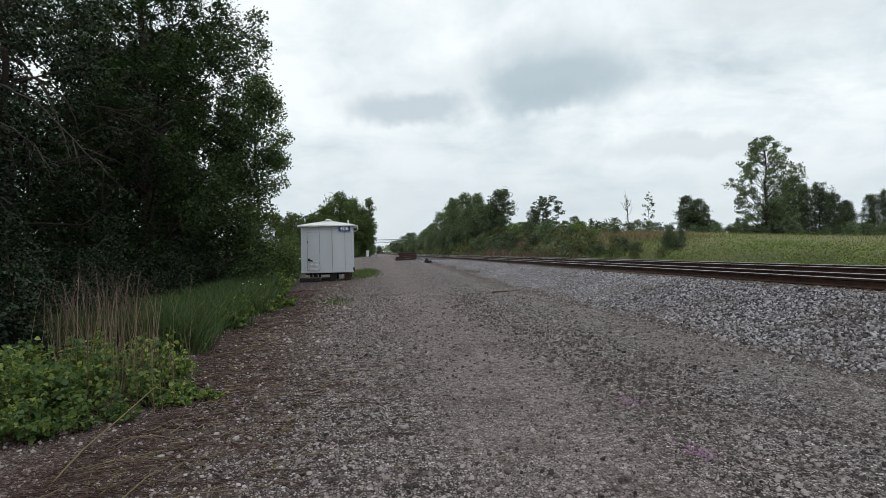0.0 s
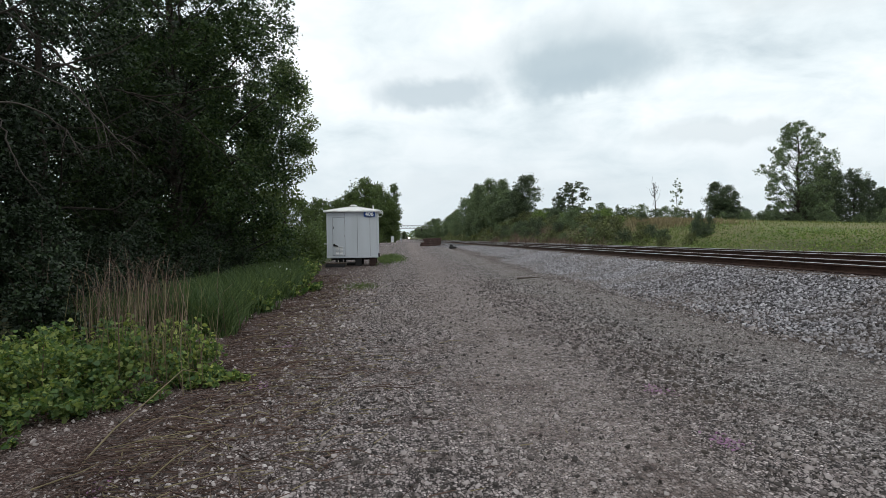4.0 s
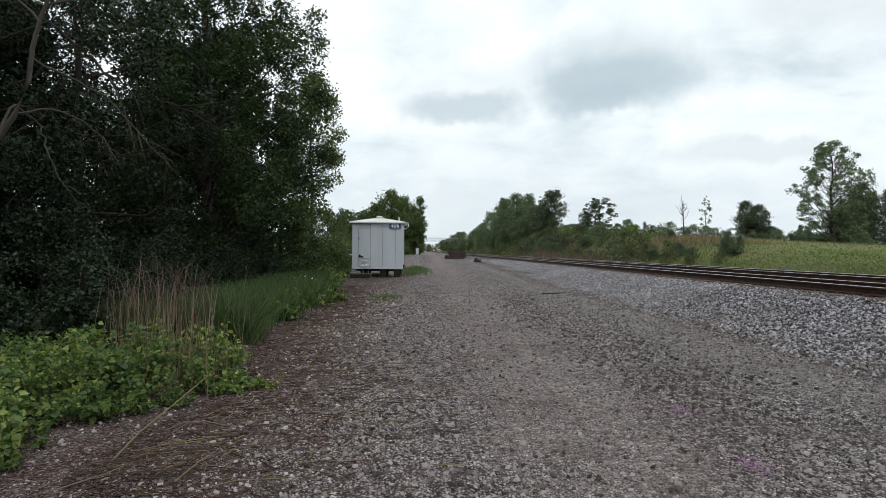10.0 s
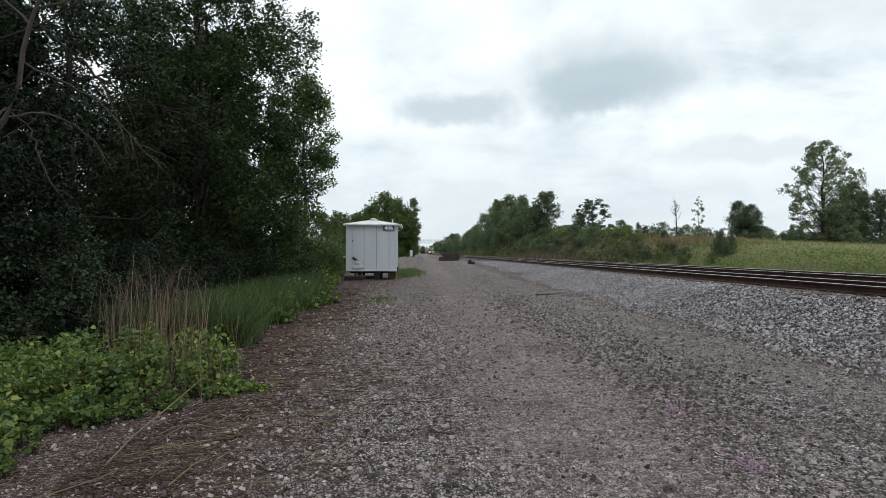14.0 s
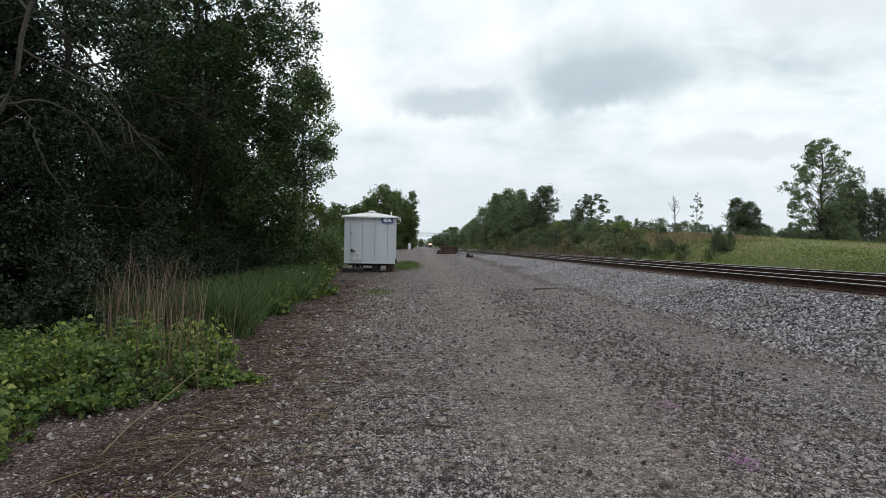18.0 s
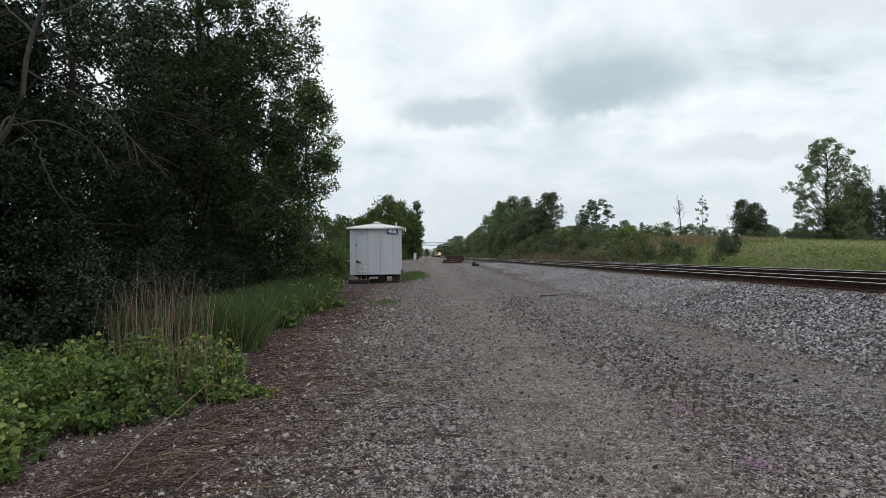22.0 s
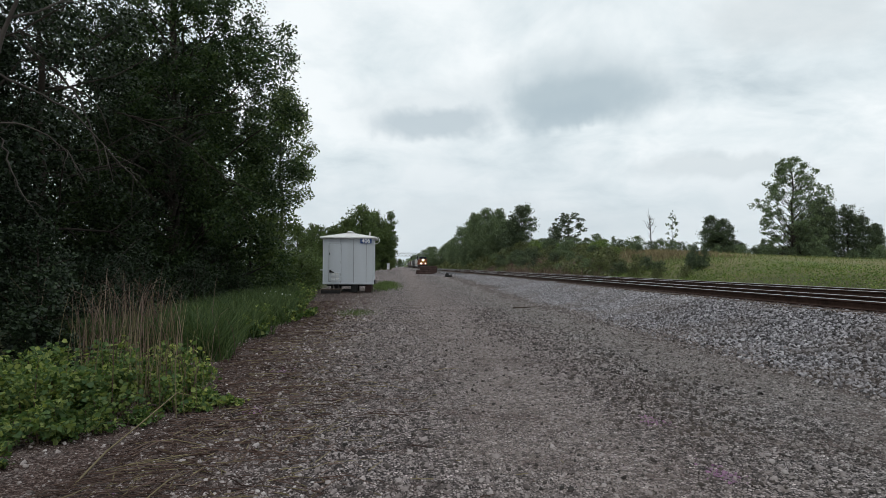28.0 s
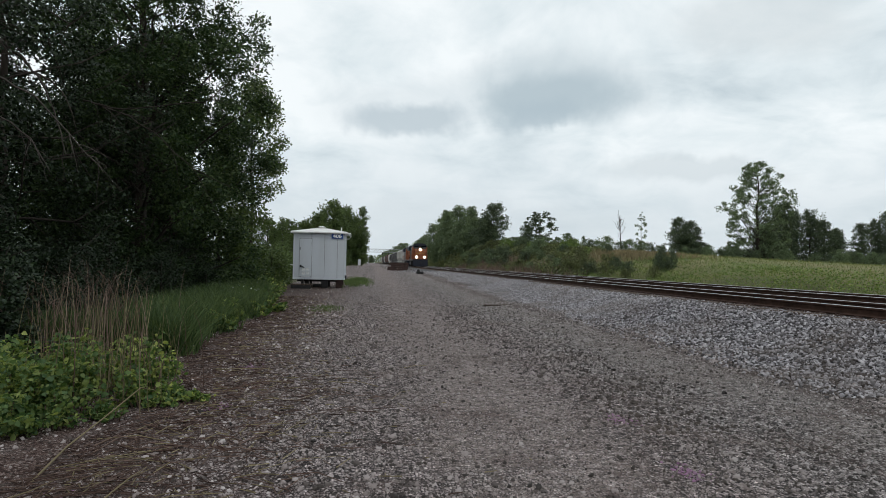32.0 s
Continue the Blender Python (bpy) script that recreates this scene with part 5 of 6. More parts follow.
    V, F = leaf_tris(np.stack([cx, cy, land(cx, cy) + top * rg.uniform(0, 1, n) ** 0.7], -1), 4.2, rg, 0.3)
    tagged(part_np("far_woods", V, F, M_LEAF_HAZED), "distant green woods closing the view along the line", "woods", kind="stuff")
    # bare dead tree
    rg = np.random.default_rng(52)
    t = thing("dead_tree", at_ground(39.0, 99), "bare grey dead tree with thin upright branches", "tree")
    P0 = [(0, 0, 0), (0.1, 0, 1.7), (0.0, 0, 3.4), (-0.15, 0, 5.2), (-0.35, 0, 6.9)]
    V, F = tubes([(P0, [0.10, 0.08, 0.06, 0.035, 0.012])], 7)
    part_np("trunk", V, F, M_DEADWOOD, t, "", True)
    for i in range(20):
        a, z = rg.uniform(0, 6.28), rg.uniform(0.9, 5.4)
        ln = rg.uniform(0.7, 1.5) * (1.2 - z / 9)
        bare_branch(t, [(0.05, 0, z), (math.cos(a) * ln * 0.5, math.sin(a) * ln * 0.5, z + ln * 0.5), (math.cos(a) * ln * 0.8, math.sin(a) * ln * 0.8, z + ln * 1.3)], 0.03, rg, 5)


build_far_trees()


# ---- weeds along the road ----
def edge_x(y):
    return np.interp(y, [0, 4, 7, 11, 18, 25, 34, 60], [-2.6, -2.5, -2.25, -3.0, -3.0, -3.8, -5.0, -6.0])


def stalks(C, height, r, rng, lean, droop):
    """Thin dry stems, each curved and nodding at the tip."""
    u = np.linspace(0, 1, 7)
    lines = []
    for c in C:
        h, a = height * rng.uniform(0.5, 1.3), rng.uniform(0, 6.28)
        d = np.array([math.cos(a), math.sin(a)]) * h
        out = lean * rng.uniform(0, 1.3) * u + droop * rng.uniform(0, 1) * np.clip(u - 0.6, 0, 1) ** 1.5 * 1.6
        P = np.stack([c[0] + d[0] * out, c[1] + d[1] * out, c[2] + h * (u - droop * rng.uniform(0, 1.2) * np.clip(u - 0.65, 0, 1) ** 2 * 3)], -1)
        lines.append((P + rng.normal(0, 0.008, P.shape) * u[:, None], r * rng.uniform(0.6, 1.3) * (1 - 0.65 * u)))
    return tubes(lines, 3)


def build_weeds():
    rng = np.random.default_rng(61)

    def strip(n, y0, y1, depth, near=0.6, bias=1.0):
        u = rng.uniform(0, 1, n) ** bias
        y = y0 + (y1 - y0) * rng.uniform(0, 1, n) ** (1 + near)
        x = edge_x(y) - u * depth + rng.normal(0, 0.12, n) + waves(y, y * 0, 2.0, 0.3, 7)
        return np.stack([x, y, land(x, y)], -1)

    def patchy(P, k=1.1):
        return P[rng.uniform(0, 1, len(P)) < 0.35 + 0.9 * step(-0.3, 0.5, waves(P[:, 0], P[:, 1], k, 1.0, 17))]

    def stuff(name, VF, mat, label, category):
        tagged(part_np(name, *VF, mat), label, category, kind="stuff")

    stuff("grass", blades(patchy(strip(30000, 10.0, 40, 2.5)), 0.6, 0.018, rng, 0.75), M_GRASS, "tall fresh green grass along the edge of the gravel", "grass")
    stuff("far_grass", blades(patchy(strip(14000, 30, 120, 5.0, 0.3), 0.6), 0.55, 0.035, rng, 0.7), M_GRASS, "tall green grass beside the road beyond the hut", "grass")
    # dry stalks
    def feet(*groups):
        c = np.concatenate([rng.normal(mid, spread, (n, 2)) for mid, spread, n in groups])
        return np.stack([c[:, 0], c[:, 1], land(c[:, 0], c[:, 1])], -1)

    stuff("dry_grass", stalks(feet(((-2.75, 7.2), (0.36, 0.4), 50), ((-3.5, 8.6), (0.45, 0.6), 40), ((-2.4, 6.75), (0.2, 0.25), 14)), 1.0, 0.005, rng, 0.18, 0.1), M_STRAW, "tall dry straw-coloured grass stalks among the weeds", "dry grass")
    stuff("dead_stalks", stalks(feet(((-4.3, 10.4), (0.38, 0.6), 170), ((-3.4, 8.2), (0.35, 0.4), 55), ((-2.6, 7.3), (0.32, 0.4), 26)), 1.15, 0.0055, rng, 0.22, 0.45), M_BROWN, "brown dead weed stalks with drooping tips before the wood", "dead weeds")


def weed_bush(m, r, h, n, leaf, seed, mat, label, name="weed", category="weed", group="", stems=14):
    rng = np.random.default_rng(seed)
    t = thing(name, m, label, category, group)
    lines, C = [], []
    per = n // stems
    for i in range(stems):
        a, q = rng.uniform(0, 6.28), r * math.sqrt(rng.uniform(0.0, 1))
        hh = h * (1 - 0.5 * (q / r) ** 2) * rng.uniform(0.4, 1.25)
        foot, tip = np.array([np.cos(a) * q * 0.7, np.sin(a) * q * 0.7, 0]), np.array([np.cos(a) * q, np.sin(a) * q, hh])
        lines.append((np.stack([foot, (foot + tip) / 2 + rng.normal(0, 0.04 * h, 3), tip]), np.array([0.009, 0.007, 0.003])))
        u = rng.uniform(0.1, 1.05, per)[:, None] ** 0.6
        C.append(foot + (tip - foot) * u + rng.normal(0, 0.13 * r, (per, 3)) * [1, 1, 0.6])
    C = np.concatenate(C)
    C[:, 2] = np.maximum(C[:, 2], 0.03)
    for ln in lines:
        V, F = tubes([ln], 4)
        part_np("stem", V, F, M_BROWN, t)
    V, F = broad_leaves(C, leaf, rng, 0.5)
    part_np("leaves", V, F, mat, t)
    return t


def build_undergrowth():
    bright = "low bright green broad-leaved weed at the gravel's edge"
    spots = [(-2.75, 6.6, 0.55, 0.55), (-3.4, 6.3, 0.6, 0.6), (-4.1, 6.6, 0.65, 0.48), (-3.1, 7.4, 0.55, 0.52), (-3.8, 7.5, 0.6, 0.44), (-4.6, 7.4, 0.6, 0.42), (-2.45, 7.2, 0.42, 0.62),
             (-3.9, 5.6, 0.55, 0.5), (-4.6, 5.9, 0.6, 0.42), (-3.45, 5.2, 0.35, 0.32), (-5.2, 6.9, 0.6, 0.36), (-2.15, 6.75, 0.25, 0.22), (-3.2, 8.3, 0.5, 0.42), (-4.3, 5.0, 0.5, 0.4), (-1.95, 6.85, 0.24, 0.14), (-1.72, 6.95, 0.16, 0.09), (-2.42, 7.5, 0.36, 0.68), (-2.7, 5.9, 0.3, 0.2), (-5.2, 6.0, 0.5, 0.34), (-4.9, 5.2, 0.5, 0.4), (-3.3, 4.75, 0.38, 0.36), (-2.95, 4.35, 0.28, 0.24), (-2.78, 3.95, 0.2, 0.15), (-3.2, 4.0, 0.35, 0.3), (-3.15, 5.3, 0.3, 0.3), (-2.25, 6.1, 0.14, 0.12), (-3.0, 5.7, 0.42, 0.34), (-3.3, 5.0, 0.42, 0.32), (-2.65, 6.2, 0.32, 0.32), (-2.95, 4.9, 0.22, 0.16)]
    for i, (x, y, r, h) in enumerate(spots):
        weed_bush(at_ground(x, y, 0, 1, 0), r, h, max(130, int(7200 * r * r)), 0.0275, 70 + i, M_LEAF_BRIGHT, bright, group="bright weeds")
    for i, (x, y, r, h) in enumerate([(-3.1, 13.5, 0.4, 0.4), (-3.2, 15.5, 0.45, 0.45), (-3.0, 17.5, 0.4, 0.4), (-2.7, 19.0, 0.35, 0.3), (-3.5, 22, 0.5, 0.5), (-4.0, 27, 0.6, 0.6), (-4.6, 31, 0.6, 0.7), (-5.2, 34, 0.8, 0.9)]):
        weed_bush(at_ground(x, y, 0, 1, 0), r, h, 500, 0.055, 90 + i, M_LEAF_BRIGHT, "small green weed clump at the gravel's edge", group="bright weeds")
    k = 0
    for x, y, r, h in ((-6.2, 9.0, 0.95, 1.7), (-7.4, 10.6, 1.2, 2.5), (-5.6, 11.2, 0.8, 1.5), (-6.8, 12.8, 1.1, 2.5), (-5.2, 8.2, 0.65, 1.05), (-7.6, 8.0, 1.1, 2.2), (-6.2, 15.2, 1.0, 1.9), (-6.8, 18, 1.2, 2.3), (-6.4, 21, 1.1, 1.8), (-7.0, 24, 1.3, 2.4), (-7.2, 28, 1.4, 2.4), (-7.6, 32, 1.4, 2.4), (-8.6, 7.0, 1.2, 2.3), (-6.3, 6.6, 0.8, 1.2), (-5.9, 13.4, 0.8, 1.2), (-4.75, 8.9, 0.6, 1.0), (-5.3, 10.0, 0.75, 1.5), (-4.9, 12.2, 0.6, 0.9), (-6.0, 17.2, 0.8, 1.1), (-6.2, 25.8, 1.0, 1.4)):
        k += 1
        lobed_tree("shrub", at_ground(x, y, 0, 1, 0.05), h, r, 0.03, 0.05, 20, 3200, 0.07, 120 + k, M_LEAF_SHADED, "dense dark green shrub under the trees, shade painted into its leaves", "shrub", "shrubs under the trees", lobe=0.40, flat=0.8, shape=DOME, sub=8, spread=0.45, near=True, up=0.7)


build_weeds()
build_undergrowth()


# ---- litter on the gravel ----
def build_litter():
    rng = np.random.default_rng(77)
    n = 5400
    y = 2.6 + 24 * rng.uniform(0, 1, n) ** 1.6
    x = edge_x(y) + 0.2 + np.abs(rng.normal(0, 0.9, n))
    ln = rng.uniform(0.03, 0.17, n) * (1 + (rng.uniform(0, 1, n) > 0.95) * 2.2)
    a = rng.uniform(0, 3.14, n)
    lines = []
    for i in range(n):
        d = np.array([math.cos(a[i]), math.sin(a[i]), 0]) * ln[i] / 2
        c = np.array([x[i], y[i], float(land(x[i], y[i])) + 0.018])
        lines.append((np.stack([c - d, c + d + rng.normal(0, 0.012, 3)]), np.array([0.005, 0.003])))
    V, F = tubes(lines, 3)
    tagged(part_np("twig_litter", V, F, M_LITTER), "brown twigs and dead stems strewn over the gravel", "litter", kind="stuff")
    lines = [q for i, q in enumerate(lines) if i % 5 == 0]
    V, F = tubes([(P + np.array([0.3, 0.4, 0.004]), R) for P, R in lines], 3)
    tagged(part_np("straw_litter", V, F, M_STRAW), "pale dry straws strewn over the gravel", "litter", kind="stuff")

    def stick(pts, r, mat, label):
        P = [(px, py, float(land(px, py)) + z) for px, py, z in pts]
        V, F = tubes([(P, np.linspace(r, r * 0.45, len(P)))], 7)
        t = thing("fallen_stick", pose(*P[0]), label, "stick", "fallen sticks")
        part_np("stick", V - np.array(P[0]), F, mat, t, "", True)

    stick([(-2.12, 4.42, 0.015), (-2.16, 5.0, 0.07), (-2.13, 5.6, 0.14), (-2.05, 6.2, 0.27), (-1.96, 6.34, 0.22)], 0.008, M_STRAW, "long pale dry stem leaning out over the gravel")
    stick([(3.95, 22.5, 0.03), (4.4, 22.4, 0.05), (4.85, 22.8, 0.04)], 0.03, M_TIE, "dark stick lying on the gravel")
    for i in range(64):
        py = 3.9 + 9.5 * rng.uniform(0, 1) ** 1.5
        px = float(edge_x(py)) + 0.25 + abs(rng.normal(0, 0.75))
        b, q = rng.normal(0.5, 0.8), rng.uniform(0.18, 0.75)
        bend = rng.normal(0, 0.10) * q
        stick([(px, py, 0.02), (px + q * math.cos(b) * 0.5 - bend * math.sin(b), py + q * math.sin(b) * 0.5 + bend * math.cos(b), 0.045), (px + q * math.cos(b), py + q * math.sin(b), 0.022)], rng.uniform(0.003, 0.007), (M_BROWN, M_STRAW, M_LITTER)[i % 3], ("thin brown dry stick lying on the gravel", "thin pale dry stem lying on the gravel", "thin dark rotten stick lying on the gravel")[i % 3])
    # faint marking paint sprayed on the stones
    for px, py, k in ((2.24, 4.42, 1.0), (2.38, 6.0, 0.8), (-1.45, 6.6, 0.6), (-1.8, 4.05, 0.5), (-1.6, 9.1, 0.6)):
        m = int(70 * k)
        cx, cy = px + rng.normal(0, 0.05, m) + np.linspace(-0.06, 0.06, m), py + rng.normal(0, 0.12, m)
        V, F = stones(np.stack([cx, cy, land(cx, cy) + 0.006], -1), 0.015, rng, 0.5)
        tagged(part_np("paint_mark", V, F, M_PINK), "faint pink marking paint sprayed on gravel stones", "paint mark", kind="stuff")
    # dark clods thrown up beside the wheel way
    n = 1100
    cy = 5.5 + 17 * rng.uniform(0, 1, n) ** 1.3
    cx = 2.75 + rng.normal(0, 0.38, n) + waves(cy, cy * 0, 0.9, 0.4, 44)
    cx[:60], cy[:60] = rng.normal(3.3, 0.35, 60), rng.normal(7.6, 0.25, 60)
    V, F = stones(np.stack([cx, cy, land(cx, cy) + 0.008], -1), 0.022 * rng.choice([0.6, 1.0, 1.4], n), rng, 0.7)
    tagged(part_np("dark_clods", V, F, M_CLOD), "dark clods of earth and tar lying along the wheel way", "clods", kind="stuff")
    # pale heap beside the old ties
    n = 1000
    cx, cy = rng.normal(5.3, 0.5, n), rng.normal(80, 2.6, n)
    h = 0.35 * np.exp(-((cx - 5.3) / 0.8) ** 2 - ((cy - 80) / 3.5) ** 2)
    V, F = stones(np.stack([cx, cy, land(cx, cy) + h * rng.uniform(0.2, 1, n)], -1), 0.09, rng, 0.7)
    tagged(part_np("ballast_heap", V, F, M_BALLAST), "small heap of pale ballast beside the stacked ties", "ballast", kind="stuff")
    # small white flowers in the verge
    n = 45
    cy = rng.uniform(19, 34, n)
    cx = edge_x(cy) - rng.uniform(0, 0.9, n)
    V, F = leaf_quads(np.stack([cx, cy, land(cx, cy) + rng.uniform(0.3, 0.65, n)], -1), 0.055, rng, 0.9, 0.45)
    tagged(part_np("white_flowers", V, F, M_WHITE), "small white flowers among the verge weeds", "flowers", kind="stuff")
    # grass growing in the gravel
    for px, py, sx, sy, n, hh, w in ((-0.9, 45.0, 0.42, 3.4, 3400, 0.13, 0.03), (-1.30, 20.3, 0.30, 0.8, 700, 0.06, 0.014)):
        cx, cy = rng.normal(px, sx, n), rng.normal(py, sy, n)
        V, F = blades(np.stack([cx, cy, land(cx, cy)], -1), hh, w, rng, 0.5)
        tagged(part_np("grass_patch", V, F, M_LEAF_MID), "patch of green grass growing in the gravel", "grass", kind="stuff")
    # rank growth over the field and along the foot of the bank
    n = 22000
    cx, cy = 17.2 + 52 * rng.uniform(0, 1, n) ** 1.5, 20 + 78 * rng.uniform(0, 1, n) ** 1.2
    V, F = blades(np.stack([cx, cy, land(cx, cy)], -1), 0.20, 0.03, rng, 0.8)
    tagged(part_np("field_grass", V, F, M_FIELD), "rank yellow-green grass over the sloping field", "grass", kind="stuff")
    n = 30000
    cx, cy = 16.9 + 9 * rng.uniform(0, 1, n) ** 1.5, 20 + 40 * rng.uniform(0, 1, n)
    keep = rng.uniform(0, 1, n) < 0.35 + step(-0.2, 0.4, waves(cx, cy, 0.8, 1.0, 33) + 0.4 * waves(cx, cy, 2.3, 1.0, 39))
    cx, cy = cx[keep], cy[keep]
    V, F = leaf_tris(np.stack([cx, cy, land(cx, cy) + 0.30 * rng.uniform(0, 1, len(cx)) ** 2], -1), 0.085, rng, 0.7)
    tagged(part_np("field_weeds", V, F, M_LEAF_HEDGE), "low bright green weeds along the far side of the line", "weeds", kind="stuff")
    # tangled brush down the face of the bank
    n = 46000
    cx, cy = 18.3 + 8.5 * rng.uniform(0, 1, n), 46 + 110 * rng.uniform(0, 1, n) ** 1.3
    lump = step(-0.35, 0.6, waves(cx, cy, 0.55, 1.0, 34) + 0.3 * waves(cx, cy, 1.6, 1.0, 35)) * step(44, 62, cy + waves(cx, cy, 0.5, 6, 36))
    keep = (rng.uniform(0, 1, n) < 0.25 + lump) & (cx / cy < 0.335 + 0.05 * waves(cx, cy, 0.7, 1.0, 37))
    cx, cy, lump = cx[keep], cy[keep], lump[keep]
    V, F = leaf_tris(np.stack([cx, cy, land(cx, cy) + (0.1 + 0.8 * lump) * rng.uniform(0, 1, len(cx)) ** 0.7], -1), 0.22, rng, 0.4)
    tagged(part_np("bank_brush", V, F, M_SCRUB), "tangled olive brush down the face of the bank", "brush", kind="stuff")
    n = 16000
    cx, cy = 17.6 + 6.5 * rng.uniform(0, 1, n), 130 + 230 * rng.uniform(0, 1, n) ** 1.4
    lump = step(-0.4, 0.6, waves(cx, cy, 0.4, 1.0, 38))
    V, F = leaf_tris(np.stack([cx, cy, land(cx, cy) + (0.2 + 1.8 * lump) * rng.uniform(0, 1, n) ** 0.7], -1), 0.5, rng, 0.4)
    tagged(part_np("far_bank_brush", V, F, M_SCRUB), "brownish brush along the foot of the far bank", "brush", kind="stuff")
    n = 7000
    cx, cy = 17.4 + 4 * rng.uniform(0, 1, n) ** 1.4, 56 + 95 * rng.uniform(0, 1, n)
    keep = rng.uniform(0, 1, n) < step(-0.3, 0.3, waves(cx, cy, 0.5, 1.0, 40))
    cx, cy = cx[keep], cy[keep]
    V, F = blades(np.stack([cx, cy, land(cx, cy)], -1), 1.0, 0.035, rng, 0.7)
    tagged(part_np("bank_stalks", V, F, M_BROWN), "brown dead stalks along the foot of the bank", "dead weeds", kind="stuff")
    n = 7000
    cx, cy = rng.normal(25.2, 1.5, n), rng.normal(60, 4.0, n)
    V, F = blades(np.stack([cx, cy, land(cx, cy)], -1), 0.45, 0.05, rng, 0.5)
    tagged(part_np("dry_field_grass", V, F, M_STRAW), "dry straw-coloured grass on top of the bank", "dry grass", kind="stuff")


build_litter()


# ---- things along the road ----
def build_roadside():
    st = thing("tie_stack", pose(3.75, 85, float(land(3.75, 85)) - 0.02, 0, 0, 2), "stack of rusty brown steel ties and old timbers on the gravel", "stack")
    rng = random.Random(6)
    for row in range(4):
        n = 4
        for i in range(n):
            w = 2.15 + rng.uniform(-0.12, 0.1) + (0.25 if row < 2 else -0.05)
            part("old_tie", box((rng.uniform(-0.2, 0.2) + (-0.15 if row < 2 else 0.05), -0.5 + i * 0.30 + rng.uniform(-0.02, 0.02), 0.13 + row * 0.26), (w, 0.26, 0.245), 0.02, None, Euler((0, rng.uniform(-0.02, 0.02), rng.uniform(-0.05, 0.05))).to_matrix()), M_RUST, st)
    tyre = thing("old_tyre", pose(5.35, 70, float(land(5.35, 70)), 0, 0, 25), "discarded black rubber tyre lying against a lump on the gravel", "tyre")
    pts = [(0.30 * math.cos(a), 0.30 * math.sin(a), 0.12) for a in np.linspace(0, 6.28, 25)]
    V, F = tubes([(pts, [0.115] * 25)], 10)
    part_np("casing", V, F, M_TYRE, tyre, "", True)
    part("lump", box((-0.12, 0.1, 0.28), (0.34, 0.3, 0.34), 0.07, None, Euler((0.3, 0.4, 0.2)).to_matrix()), M_TYRE, tyre)
    cab = thing("signal_cabinet", pose(-2.2, 140, float(land(-2.2, 140))), "pale grey steel signal cabinet beside the level crossing", "cabinet")
    part("body", box((0, 0, 0.75), (0.6, 0.6, 1.3), 0.02), M_CONCRETE, cab)
    part("lid", box((0, 0, 1.43), (0.7, 0.7, 0.07), 0.02), M_SHED, cab)
    part("plinth", box((0, 0, 0.06), (0.9, 0.75, 0.14), 0.02), M_CONCRETE, cab)
    part("door", box((0, -0.31, 0.78), (0.5, 0.03, 1.1), 0.006), M_SHED, cab)
    # level crossing
    cr = thing("level_crossing", pose(8, 146, 0), "paved level crossing over both tracks", "crossing", kind="structure")
    for x in (10.10, 14.20):
        for dx, w in ((-1.35, 1.0), (0, 1.30), (1.35, 1.0)):
            part("crossing_panel", box((x - 8 + dx, 0, RAIL_TOP - 0.07), (w, 7.5, 0.12), 0.01), M_ASPHALT, cr)
    rd = thing("crossing_road", pose(0, 146, 0), "pale narrow road leading over the level crossing", "road", kind="structure")
    part("surface", box((-16, 0, 0.655), (48, 6.5, 0.06), 0.01), M_TRACKWAY, rd)
    mp = thing("marker_post", pose(-0.35, 148, 0.68), "thin white marker post beside the crossing", "post")
    part("post", cyl((0, 0, 0), (0, 0, 1.9), 0.06, seg=8), M_GALV, mp)
    part("plate", box((0, -0.08, 1.7), (0.3, 0.03, 0.4), 0.01), M_CONCRETE, mp)
    # signal bridge over the line
    br = thing("signal_bridge", pose(0, 430, 0), "grey lattice steel signal bridge spanning the railway", "signal bridge")
    zl, zh, xa, xb = 8.3, 10.3, -5.0, 19.5
    base = 0.4
    for x in (xa, xb):
        for y in (-0.7, 0.7):
            part("post", box((x, y, (base + zh) / 2), (0.35, 0.35, zh - base), 0.02), M_GALV, br)
        for i in range(4):
            z0 = base + i * 1.8
            part("post_brace", cyl((x, -0.7, z0), (x, 0.7, z0 + 1.8), 0.07, seg=6), M_GALV, br)
    for z in (zl, zh):
        for y in (-0.7, 0.7):
            part("chord", box(((xa + xb) / 2, y, z), (xb - xa, 0.26, 0.26), 0.02), M_GALV, br)
    n = 10
    sx = (xb - xa) / n
    for i in range(n):
        for y in (-0.7, 0.7):
            part("brace", cyl((xa + i * sx, y, zl), (xa + (i + 0.5) * sx, y, zh), 0.09, seg=6), M_GALV, br)
            part("brace", cyl((xa + (i + 0.5) * sx, y, zh), (xa + (i + 1) * sx, y, zl), 0.09, seg=6), M_GALV, br)
    for x in (10.1, 14.2):
        part("signal_head", box((x - 1.9, -0.95, zl - 1.0), (0.7, 0.25, 1.9), 0.05), M_BLACK, br)


build_roadside()


# ---- train ----
def loco_wheels(th, y0, n, pitch, r=0.52):
    """A truck: its side frame, axles and wheels."""
    fr = part("truck", box((0, y0, 0.62), (2.1, pitch * (n - 1) + 1.3, 0.34), 0.05), M_BLACK, th)
    for i in range(n):
        y = y0 + (i - (n - 1) / 2) * pitch
        for s in (-1, 1):
            part("wheel", cyl((s * 0.70, y, r), (s * 0.84, y, r), r, seg=20), M_RUST, fr)


